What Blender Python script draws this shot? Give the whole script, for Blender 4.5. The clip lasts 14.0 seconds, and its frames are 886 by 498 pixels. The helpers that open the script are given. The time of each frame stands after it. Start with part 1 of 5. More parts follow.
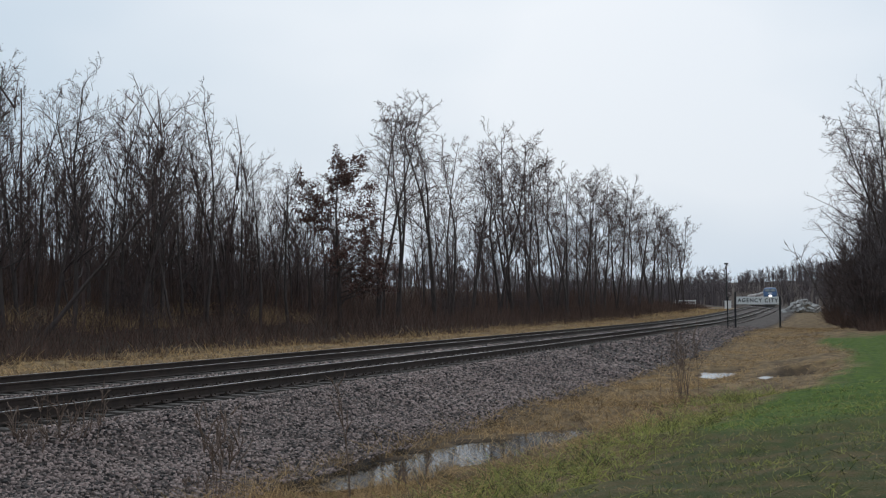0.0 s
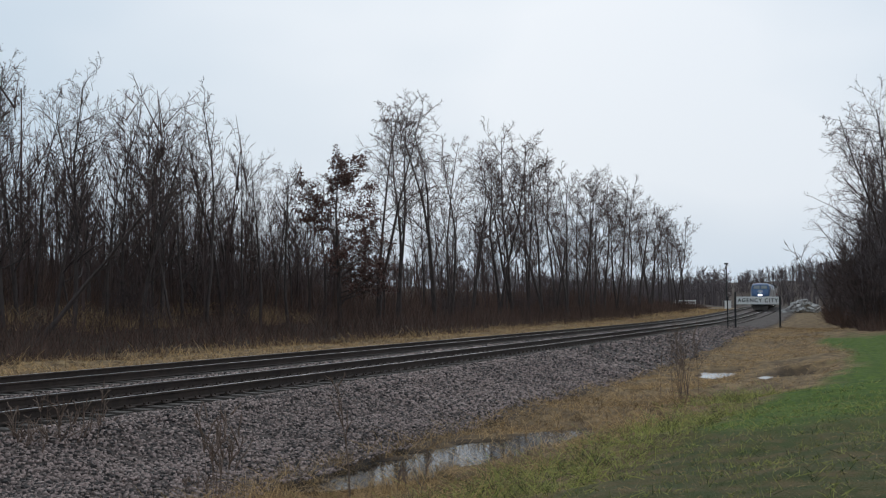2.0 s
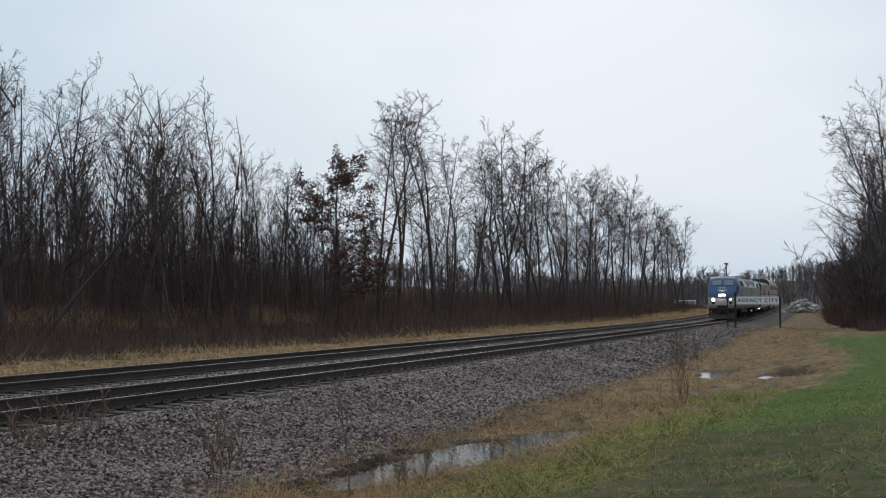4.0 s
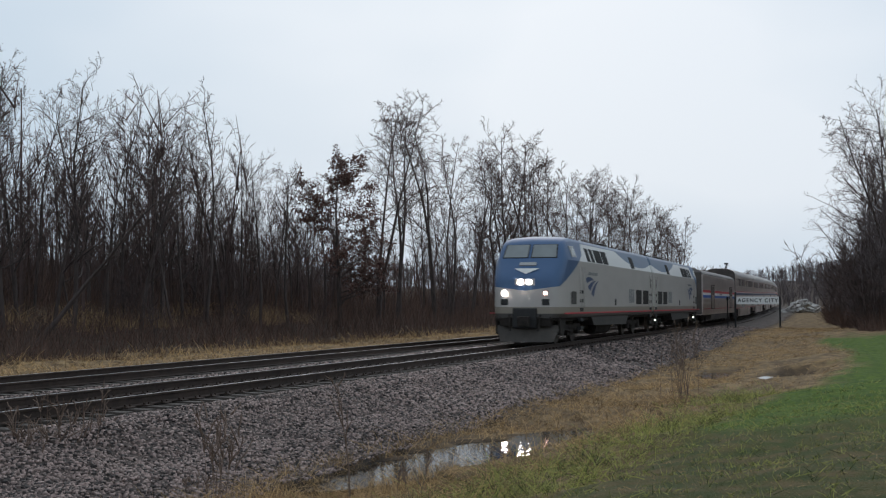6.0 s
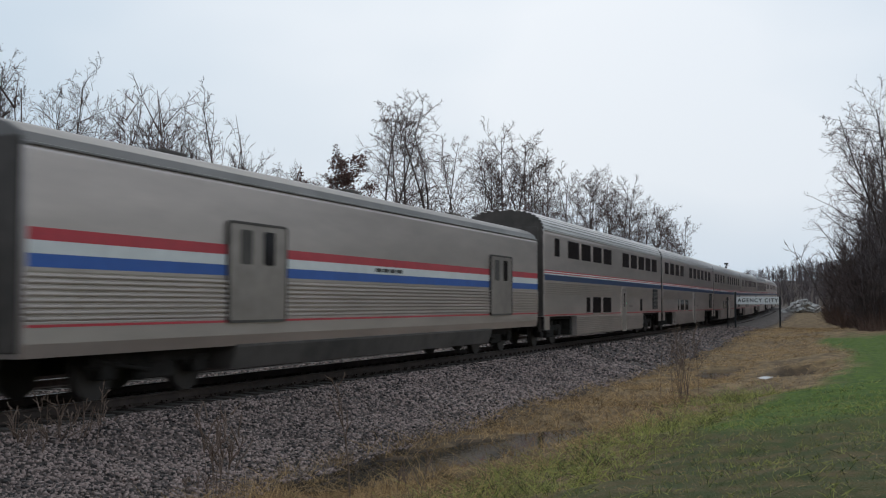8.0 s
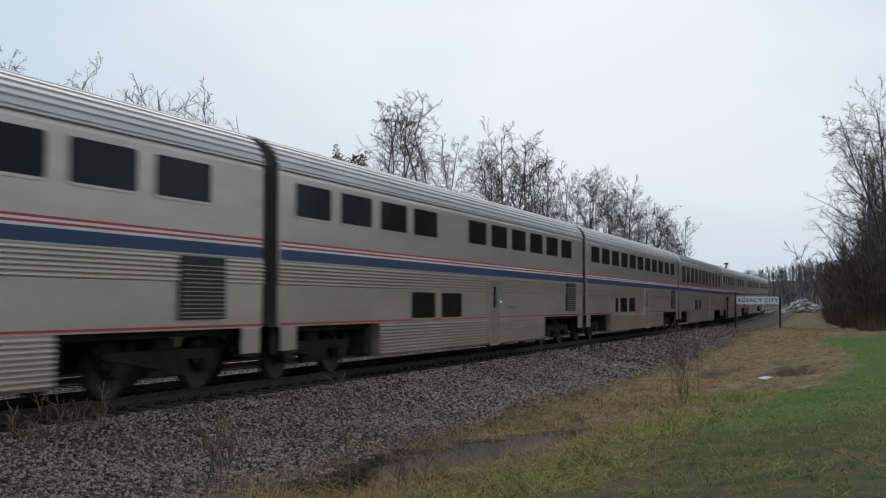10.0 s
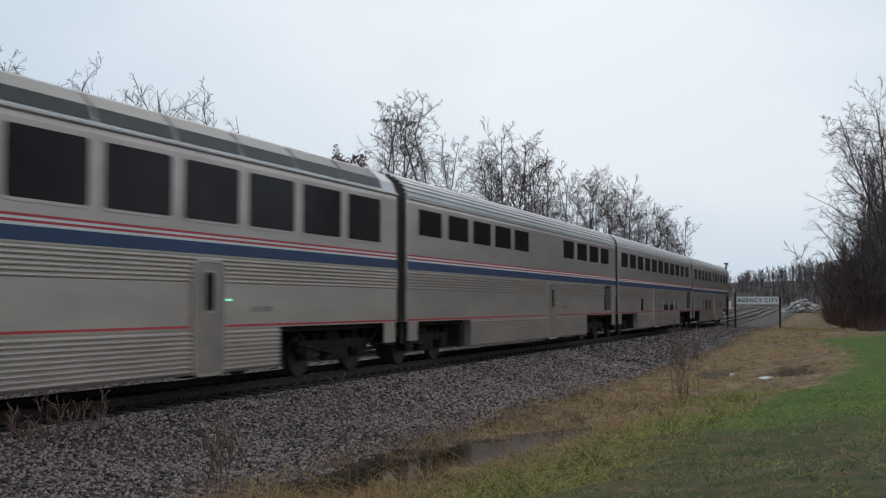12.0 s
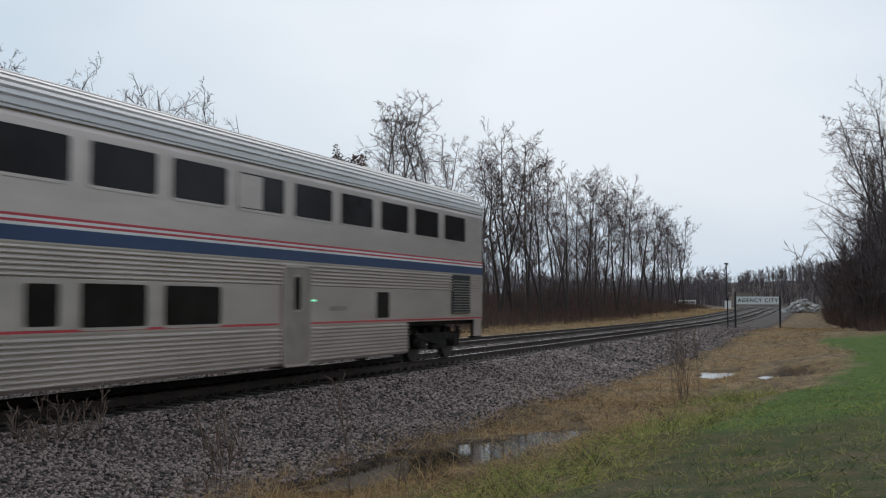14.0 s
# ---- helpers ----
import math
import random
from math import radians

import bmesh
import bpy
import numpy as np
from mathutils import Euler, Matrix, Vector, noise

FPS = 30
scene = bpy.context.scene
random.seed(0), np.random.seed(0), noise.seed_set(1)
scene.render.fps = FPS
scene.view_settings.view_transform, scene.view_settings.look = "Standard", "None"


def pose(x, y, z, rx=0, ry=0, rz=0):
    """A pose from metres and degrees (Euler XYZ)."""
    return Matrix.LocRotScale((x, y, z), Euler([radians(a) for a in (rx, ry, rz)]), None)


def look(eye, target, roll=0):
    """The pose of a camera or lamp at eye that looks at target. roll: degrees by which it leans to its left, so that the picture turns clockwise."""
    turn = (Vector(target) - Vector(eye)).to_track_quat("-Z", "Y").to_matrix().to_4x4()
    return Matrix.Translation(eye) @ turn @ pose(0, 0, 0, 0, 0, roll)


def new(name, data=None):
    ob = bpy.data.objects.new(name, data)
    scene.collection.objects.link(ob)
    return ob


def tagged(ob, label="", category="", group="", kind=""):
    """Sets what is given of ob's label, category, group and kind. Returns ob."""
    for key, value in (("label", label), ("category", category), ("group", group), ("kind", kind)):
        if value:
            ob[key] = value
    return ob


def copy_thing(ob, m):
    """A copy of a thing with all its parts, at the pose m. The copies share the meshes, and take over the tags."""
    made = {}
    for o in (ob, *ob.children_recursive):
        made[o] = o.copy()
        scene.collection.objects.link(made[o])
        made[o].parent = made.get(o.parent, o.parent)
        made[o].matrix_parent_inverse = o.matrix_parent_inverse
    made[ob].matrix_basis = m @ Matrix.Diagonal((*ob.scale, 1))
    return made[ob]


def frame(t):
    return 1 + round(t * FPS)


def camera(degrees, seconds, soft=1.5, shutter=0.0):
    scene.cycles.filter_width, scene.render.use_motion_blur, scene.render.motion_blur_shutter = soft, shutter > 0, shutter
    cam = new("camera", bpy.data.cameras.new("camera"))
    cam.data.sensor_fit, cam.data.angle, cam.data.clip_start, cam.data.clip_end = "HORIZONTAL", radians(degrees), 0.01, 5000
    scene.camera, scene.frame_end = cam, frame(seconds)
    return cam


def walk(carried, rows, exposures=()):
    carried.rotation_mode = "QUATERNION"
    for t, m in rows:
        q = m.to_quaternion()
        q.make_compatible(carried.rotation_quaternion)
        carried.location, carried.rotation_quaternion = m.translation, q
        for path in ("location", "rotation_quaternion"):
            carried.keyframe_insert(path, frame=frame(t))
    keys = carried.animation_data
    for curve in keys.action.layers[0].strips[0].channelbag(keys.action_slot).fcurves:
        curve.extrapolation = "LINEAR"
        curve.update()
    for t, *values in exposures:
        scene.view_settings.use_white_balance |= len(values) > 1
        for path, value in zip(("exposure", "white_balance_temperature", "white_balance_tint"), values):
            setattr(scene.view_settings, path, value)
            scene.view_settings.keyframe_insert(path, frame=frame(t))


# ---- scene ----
# The camera stands on the lawn beside the line and does not move.
EYE = Vector((0.0, 0.0, 1.554))
YAW, PITCH = 0.3808, 0.0485
AIM = EYE + 100 * Vector((math.cos(YAW) * math.cos(PITCH), math.sin(YAW) * math.cos(PITCH), math.sin(PITCH)))
cam = camera(42.82, 14.0, soft=1.15, shutter=0.2)
walk(cam, [(0.0, look(EYE, AIM, 0.1)), (14.0, look(EYE, AIM, 0.1))], exposures=[(0.0, 0.0), (14.0, 0.0)])

# ---- light: an overcast winter sky ----
world = bpy.data.worlds.new("overcast_sky")
scene.world = world
world.use_nodes = True
wt = world.node_tree
wt.nodes.clear()
w_out = wt.nodes.new("ShaderNodeOutputWorld")
w_bg = wt.nodes.new("ShaderNodeBackground")
w_sky = wt.nodes.new("ShaderNodeTexSky")
w_sky.sky_type = "NISHITA"
w_sky.sun_disc = False
w_sky.sun_elevation, w_sky.sun_rotation = radians(38), radians(68)
w_sky.dust_density, w_sky.air_density, w_sky.ozone_density = 6.0, 1.2, 1.5
w_co = wt.nodes.new("ShaderNodeTexCoord")
w_map = wt.nodes.new("ShaderNodeMapping")
w_map.inputs["Scale"].default_value = (1.0, 1.0, 2.2)
w_noise = wt.nodes.new("ShaderNodeTexNoise")
w_noise.inputs["Scale"].default_value, w_noise.inputs["Detail"].default_value = 2.2, 3.0
w_ramp = wt.nodes.new("ShaderNodeValToRGB")
w_ramp.color_ramp.elements[0].position, w_ramp.color_ramp.elements[0].color = 0.34, (5.55, 6.75, 8.0, 1)
w_ramp.color_ramp.elements[1].position, w_ramp.color_ramp.elements[1].color = 0.72, (7.55, 8.3, 9.2, 1)
w_mix = wt.nodes.new("ShaderNodeMix")
w_mix.data_type = "RGBA"
w_mix.inputs[0].default_value = 0.93
w_bg.inputs["Strength"].default_value = 0.10
wt.links.new(w_co.outputs["Generated"], w_map.inputs["Vector"])
wt.links.new(w_map.outputs["Vector"], w_noise.inputs["Vector"])
w_dot = wt.nodes.new("ShaderNodeVectorMath")
w_dot.operation = "DOT_PRODUCT"
w_dot.inputs[1].default_value = (math.cos(radians(16)) * 0.94, math.sin(radians(16)) * 0.94, 0.34)
w_near = wt.nodes.new("ShaderNodeMapRange")
w_near.inputs["From Min"].default_value, w_near.inputs["From Max"].default_value = 0.86, 1.0
w_near.inputs["To Min"].default_value, w_near.inputs["To Max"].default_value = -0.08, 0.16
w_sum = wt.nodes.new("ShaderNodeMath")
w_sum.operation = "ADD"
wt.links.new(w_co.outputs["Generated"], w_dot.inputs[0])
wt.links.new(w_dot.outputs["Value"], w_near.inputs["Value"])
wt.links.new(w_noise.outputs["Fac"], w_sum.inputs[0])
wt.links.new(w_near.outputs["Result"], w_sum.inputs[1])
wt.links.new(w_sum.outputs[0], w_ramp.inputs["Fac"])
wt.links.new(w_sky.outputs["Color"], w_mix.inputs[6])
wt.links.new(w_ramp.outputs["Color"], w_mix.inputs[7])
wt.links.new(w_mix.outputs[2], w_bg.inputs["Color"])
wt.links.new(w_bg.outputs["Background"], w_out.inputs["Surface"])

sun = new("sun", bpy.data.lights.new("sun", "SUN"))
sun.data.energy, sun.data.angle, sun.data.color = 0.6, radians(35), (1.0, 0.97, 0.93)
SUN_AZ, SUN_EL = radians(22), radians(38)
sun.matrix_world = look(Vector((300 * math.cos(SUN_AZ) * math.cos(SUN_EL), 300 * math.sin(SUN_AZ) * math.cos(SUN_EL), 300 * math.sin(SUN_EL))), (0, 0, 0))

# ---- the line: a gentle curve of 3344 m radius ----
DC, XC, RAD = 12.203, -41.5, 3344.5
TRACK2 = -4.1


def line(s, d=0.0):
    """Place on the line: s metres along the near track, d metres towards the lawn (negative: beyond). Returns x, y, heading."""
    u = np.maximum(np.asarray(s, float) - XC, 0.0)
    a = u / RAD
    x = np.where(u > 0, XC + np.sin(a) * RAD, s)
    y = DC + (1 - np.cos(a)) * RAD
    return x + np.sin(a) * d, y - np.cos(a) * d, a


def rise(s):
    """The line climbs about a metre beyond the name board."""
    f = np.clip((np.asarray(s, float) - 90) / 160, 0, 1)
    return f * f * (3 - 2 * f)


def line_pose(s, d=0.0, z=0.0, turn=0.0):
    x, y, a = line(s, d)
    slope = math.degrees(math.atan(float(rise(s + 9) - rise(s - 9)) / 18))
    m = pose(float(x), float(y), z + float(rise(s)), 0, 0, math.degrees(float(a)))
    return m @ pose(0, 0, 0, 0, -slope, 0) @ pose(0, 0, 0, 0, 0, turn)


def fnoise(x, y, scale, seed=0.0):
    """Smooth value noise in about -1..1, for arrays."""
    r = np.zeros_like(np.asarray(x, float) + np.asarray(y, float))
    rs = np.random.RandomState(int(seed * 17) + 5)
    for i in range(7):
        a, p = rs.uniform(0, 2 * np.pi), rs.uniform(0, 6.28)
        k = rs.uniform(0.5, 1.7) / scale
        r = r + np.sin((np.cos(a) * x + np.sin(a) * y) * k * 6.28 + p + 1.3 * np.sin((np.cos(a + 1.9) * x + np.sin(a + 1.9) * y) * k * 3.1))
    return r / 3.5


# each: along, across at both ends, half width, water level
PUDDLES = [(13.6, 5.35, 21.2, 6.95, 0.66, -0.93), (38.6, 7.55, 43.0, 7.30, 0.58, -0.93), (35.0, 10.05, 38.6, 9.8, 0.75, -0.76)]


def pool(s, d):
    """How far inside a pool (positive) or outside (negative) a place is."""
    best = np.full(np.shape(s), -9.0)
    for s0, d0, s1, d1, w, _ in PUDDLES:
        vx, vy = s1 - s0, d1 - d0
        f = np.clip(((s - s0) * vx + (d - d0) * vy) / (vx * vx + vy * vy), 0, 1)
        dist = np.hypot(s - s0 - f * vx, d - d0 - f * vy)
        best = np.maximum(best, w * (1 - 0.35 * np.abs(2 * f - 1)) - dist + 0.22 * fnoise(s, d, 1.7, 3))
    return best


NEAR_D = [-900, -300, -120, -60, -34, -24, -19, -15.5, -12, -8.6, -6.9, -6.2, -5.7, 1.5, 2.1, 4.2, 4.8, 5.6, 7.2, 9.2, 12.2, 18, 40, 120, 700]
NEAR_Z = [26, 9, 3.4, 2.0, 1.5, 1.3, 0.5, -0.1, -0.30, -0.29, -0.29, -0.30, -0.60, -0.60, -0.70, -1.0, -0.86, -0.90, -0.88, -0.66, -0.22, 0.0, 0.2, 1.0, 12]
FAR_Z = [60, 17, 4.0, 1.6, 0.7, 0.5, 0.2, 0.0, -0.2, -0.28, -0.29, -0.30, -0.60, -0.60, -0.65, -0.55, -0.37, -0.36, -0.30, -0.25, -0.15, 0.1, 1.0, 6.0, 40]


def height(s, d, rough=True):
    s, d = np.asarray(s, float), np.asarray(d, float)
    f = np.clip((s - 48) / 36, 0, 1)
    f = f * f * (3 - 2 * f)
    z = np.interp(d, NEAR_D, NEAR_Z) * (1 - f) + np.interp(d, NEAR_D, FAR_Z) * f
    if rough:
        off = np.clip((np.abs(d + 2.05) - 5.6) / 2.0, 0, 1)
        z = z + off * (0.05 * fnoise(s, d, 2.3, 1) + 0.09 * fnoise(s, d, 9.0, 2)) + 0.012 * fnoise(s, d, 0.5, 7) * (d < 8.5)
    z = z + rise(s) * np.clip(1.6 - np.abs(d) / 90, 0, 1)
    # wooded hills beyond the crossing
    far = np.clip((s - 330) / 330, 0, 1)
    far = far * far * (3 - 2 * far)
    z = z + far * np.clip((np.abs(d) - 14) / 40 + np.clip((s - 640) / 60, 0, 1), 0, 1) * (2.5 + 9.5 * np.clip((d + 25) / 70, 0, 1))
    p = pool(s, d)
    z = np.where((p > -0.5) & (d > 4.2), np.minimum(z, np.where((s > 30) & (d > 8.6), -0.76, -0.93) + 0.10 - 0.28 * np.clip(p + 0.5, 0, 1.2)) * np.clip((p + 0.5) * 3, 0, 1) + z * (1 - np.clip((p + 0.5) * 3, 0, 1)), z)
    return z


def ground_z(x, y):
    """Height of the ground under a place in the world."""
    cx, cy = XC, DC + RAD
    a = math.atan2(x - cx, cy - y)
    r = math.hypot(x - cx, cy - y)
    return float(height(XC + a * RAD, r - RAD, False))


# ---- materials ----
def mat(name, base, rough=0.6, metal=0.0, vary=0.25, scale=6.0, bump=0.0, bump_scale=40.0, second=None, stretch=(1, 1, 1), world_space=False, spec=0.5, island=0.0):
    """A procedural surface: base colour varied at two scales, with fine relief."""
    m = bpy.data.materials.new(name)
    m.use_nodes = True
    nt = m.node_tree
    b = nt.nodes["Principled BSDF"]
    b.inputs["Roughness"].default_value, b.inputs["Metallic"].default_value = rough, metal
    b.inputs["Specular IOR Level"].default_value = spec
    if world_space:
        src = nt.nodes.new("ShaderNodeNewGeometry").outputs["Position"]
    else:
        src = nt.nodes.new("ShaderNodeTexCoord").outputs["Object"]
    mp = nt.nodes.new("ShaderNodeMapping")
    mp.inputs["Scale"].default_value = stretch
    nt.links.new(src, mp.inputs["Vector"])
    n1, n2 = nt.nodes.new("ShaderNodeTexNoise"), nt.nodes.new("ShaderNodeTexNoise")
    n1.inputs["Scale"].default_value, n1.inputs["Detail"].default_value = scale, 6.0
    n2.inputs["Scale"].default_value, n2.inputs["Detail"].default_value = scale * 0.13, 3.0
    for n in (n1, n2):
        nt.links.new(mp.outputs["Vector"], n.inputs["Vector"])
    add = nt.nodes.new("ShaderNodeMath")
    add.operation = "ADD"
    nt.links.new(n1.outputs["Fac"], add.inputs[0])
    nt.links.new(n2.outputs["Fac"], add.inputs[1])
    fac = add.outputs[0]
    if island:
        geo = nt.nodes.new("ShaderNodeNewGeometry")
        mul = nt.nodes.new("ShaderNodeMath")
        mul.operation = "MULTIPLY_ADD"
        nt.links.new(geo.outputs["Random Per Island"], mul.inputs[0])
        mul.inputs[1].default_value = island
        nt.links.new(fac, mul.inputs[2])
        fac = mul.outputs[0]
    ramp = nt.nodes.new("ShaderNodeValToRGB")
    lo = [max(0, c * (1 - vary)) for c in base]
    hi = [min(1, c * (1 + vary)) for c in (second or base)]
    ramp.color_ramp.elements[0].position, ramp.color_ramp.elements[0].color = 0.35, (*lo, 1)
    ramp.color_ramp.elements[1].position, ramp.color_ramp.elements[1].color = 0.65, (*hi, 1)
    half = nt.nodes.new("ShaderNodeMath")
    half.operation = "MULTIPLY"
    half.inputs[1].default_value = 0.5 / (1 + island * 0.5)
    nt.links.new(fac, half.inputs[0])
    nt.links.new(half.outputs[0], ramp.inputs["Fac"])
    nt.links.new(ramp.outputs["Color"], b.inputs["Base Color"])
    if bump:
        n3 = nt.nodes.new("ShaderNodeTexNoise")
        n3.inputs["Scale"].default_value, n3.inputs["Detail"].default_value = bump_scale, 4.0
        nt.links.new(mp.outputs["Vector"], n3.inputs["Vector"])
        bp = nt.nodes.new("ShaderNodeBump")
        bp.inputs["Strength"].default_value, bp.inputs["Distance"].default_value = bump, 0.02
        nt.links.new(n3.outputs["Fac"], bp.inputs["Height"])
        nt.links.new(bp.outputs["Normal"], b.inputs["Normal"])
    return m


def leafy(m, share=0.45):
    """Lets light through thin blades."""
    nt = m.node_tree
    b = nt.nodes["Principled BSDF"]
    col = b.inputs["Base Color"].links[0].from_socket
    tr = nt.nodes.new("ShaderNodeBsdfTranslucent")
    mx = nt.nodes.new("ShaderNodeMixShader")
    mx.inputs[0].default_value = share
    nt.links.new(col, tr.inputs["Color"])
    nt.links.new(b.outputs[0], mx.inputs[1])
    nt.links.new(tr.outputs[0], mx.inputs[2])
    nt.links.new(mx.outputs[0], nt.nodes["Material Output"].inputs["Surface"])
    return m


def glow(name, colour, strength):
    m = bpy.data.materials.new(name)
    m.use_nodes = True
    b = m.node_tree.nodes["Principled BSDF"]
    b.inputs["Base Color"].default_value = (*colour, 1)
    b.inputs["Emission Color"].default_value, b.inputs["Emission Strength"].default_value = (*colour, 1), strength
    return m


M_BALLAST = mat("ballast_bed", (0.056, 0.040, 0.034), 0.9, vary=0.6, scale=22, bump=0.6, bump_scale=45, world_space=True)
M_STONE = mat("crushed_stone", (0.044, 0.031, 0.027), 0.7, vary=0.5, scale=2.0, second=(0.205, 0.150, 0.132), world_space=True, island=2.2)
M_RAIL = mat("rail_steel", (0.046, 0.030, 0.023), 0.7, metal=0.3, vary=0.35, scale=9, bump=0.2, world_space=True)
M_RAILTOP = mat("rail_head", (0.32, 0.32, 0.33), 0.35, metal=0.9, vary=0.15, scale=9, world_space=True)
M_TIE = mat("creosoted_wood", (0.055, 0.045, 0.038), 0.85, vary=0.4, scale=14, stretch=(6, 1, 1), bump=0.6, bump_scale=20)
M_BARK = mat("bark", (0.062, 0.046, 0.041), 0.9, vary=0.45, scale=9, stretch=(1, 1, 0.25), bump=0.6, bump_scale=14)
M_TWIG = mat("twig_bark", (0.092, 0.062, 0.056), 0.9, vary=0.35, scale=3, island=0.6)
# Twigs of the far woods; distance haze is painted in as a paler grey.
M_PALEDTWIG = mat("haze_paled_twigs", (0.132, 0.105, 0.103), 0.9, vary=0.35, scale=0.5, world_space=True, island=0.6)
M_BRUSH = mat("dry_brush", (0.060, 0.034, 0.025), 0.9, vary=0.4, scale=0.6, world_space=True, second=(0.105, 0.060, 0.043), island=0.8)
M_OAKLEAF = mat("withered_oak_leaf", (0.105, 0.050, 0.038), 0.8, vary=0.4, scale=2, island=0.8)
M_DRYGRASS = mat("dead_grass", (0.185, 0.112, 0.052), 0.85, vary=0.45, scale=0.7, second=(0.45, 0.305, 0.155), world_space=True, island=0.9)
M_GRASS = mat("green_grass", (0.045, 0.080, 0.013), 0.6, vary=0.5, scale=1.4, second=(0.29, 0.29, 0.085), world_space=True, island=1.3)
for m_blade in (M_DRYGRASS, M_GRASS):
    leafy(m_blade)
M_STEEL = mat("stainless_steel", (0.555, 0.474, 0.432), 0.38, metal=0.78, vary=0.14, scale=2.2, stretch=(0.25, 1, 1.2), bump=0.05, bump_scale=5)
M_ROOFSTEEL = mat("fluted_roof_steel", (0.64, 0.61, 0.595), 0.55, metal=0.45, vary=0.10, scale=2.0, stretch=(0.3, 1, 1))
M_DOOR = mat("scuffed_steel_door", (0.33, 0.277, 0.245), 0.42, metal=0.6, vary=0.22, scale=3, bump=0.06, bump_scale=6)
M_BAGROOF = mat("weathered_roof_paint", (0.17, 0.155, 0.145), 0.6, vary=0.25, scale=2, stretch=(0.3, 1, 1))
M_END = mat("grimy_car_end", (0.070, 0.058, 0.050), 0.75, vary=0.35, scale=3, bump=0.2)
M_GLASS = mat("tinted_glass", (0.020, 0.0165, 0.0165), 0.10, vary=0.3, scale=1.5, spec=0.08)
M_ROOFGLASS = mat("grey_roof_glass", (0.060, 0.057, 0.055), 0.40, vary=0.3, scale=2, spec=0.25)
M_CABGLASS = mat("cab_glass", (0.20, 0.22, 0.22), 0.12, vary=0.15, scale=1.5)
M_RED = mat("red_stripe_paint", (0.50, 0.040, 0.055), 0.5, vary=0.15, scale=4)
M_BLUE = mat("navy_stripe_paint", (0.014, 0.040, 0.115), 0.45, vary=0.15, scale=4)
M_BRIGHTBLUE = mat("bright_blue_stripe_paint", (0.030, 0.105, 0.37), 0.5, vary=0.15, scale=4)
M_WHITE = mat("white_paint", (0.72, 0.71, 0.68), 0.5, vary=0.10, scale=4)
M_UNDER = mat("grimy_running_gear", (0.026, 0.022, 0.019), 0.85, spec=0.2, vary=0.5, scale=6, bump=0.3, bump_scale=20)
M_TANK = mat("grey_skirt_paint", (0.040, 0.037, 0.034), 0.6, vary=0.25, scale=2.5, bump=0.1)
# Wheel base colour darkened for the shade under the cars.
M_WHEEL = mat("wheel_steel", (0.045, 0.036, 0.030), 0.65, metal=0.2, vary=0.35, scale=6)
M_DARK = mat("black_grille", (0.018, 0.018, 0.018), 0.7, vary=0.4, scale=5)
M_POST = mat("black_post_paint", (0.012, 0.012, 0.012), 0.6, vary=0.3, scale=6)
M_SIGN = mat("white_sign_board", (0.78, 0.78, 0.76), 0.5, vary=0.06, scale=4)
M_INK = mat("black_lettering", (0.015, 0.015, 0.015), 0.6)
M_RUBBLE = mat("broken_concrete", (0.36, 0.345, 0.325), 0.85, vary=0.3, scale=2, bump=0.5, bump_scale=9, world_space=True, island=0.9)
M_ROAD = mat("asphalt", (0.055, 0.055, 0.058), 0.8, vary=0.3, scale=3, bump=0.3, world_space=True)
M_LAMP = glow("headlight", (1.0, 0.90, 0.84), 60.0)
M_AMBER = glow("marker_light", (1.0, 0.62, 0.55), 9.0)
M_GREEN = glow("green_marker", (0.25, 1.0, 0.6), 1.6)


def water_material():
    m = bpy.data.materials.new("ditch_water")
    m.use_nodes = True
    nt = m.node_tree
    b = nt.nodes["Principled BSDF"]
    b.inputs["Base Color"].default_value = (0.030, 0.026, 0.020, 1)
    b.inputs["Roughness"].default_value, b.inputs["IOR"].default_value = 0.03, 1.33
    n = nt.nodes.new("ShaderNodeTexNoise")
    n.inputs["Scale"].default_value = 9.0
    g = nt.nodes.new("ShaderNodeNewGeometry")
    bp = nt.nodes.new("ShaderNodeBump")
    bp.inputs["Strength"].default_value, bp.inputs["Distance"].default_value = 0.05, 0.02
    nt.links.new(g.outputs["Position"], n.inputs["Vector"])
    nt.links.new(n.outputs["Fac"], bp.inputs["Height"])
    nt.links.new(bp.outputs["Normal"], b.inputs["Normal"])
    return m


M_WATER = water_material()


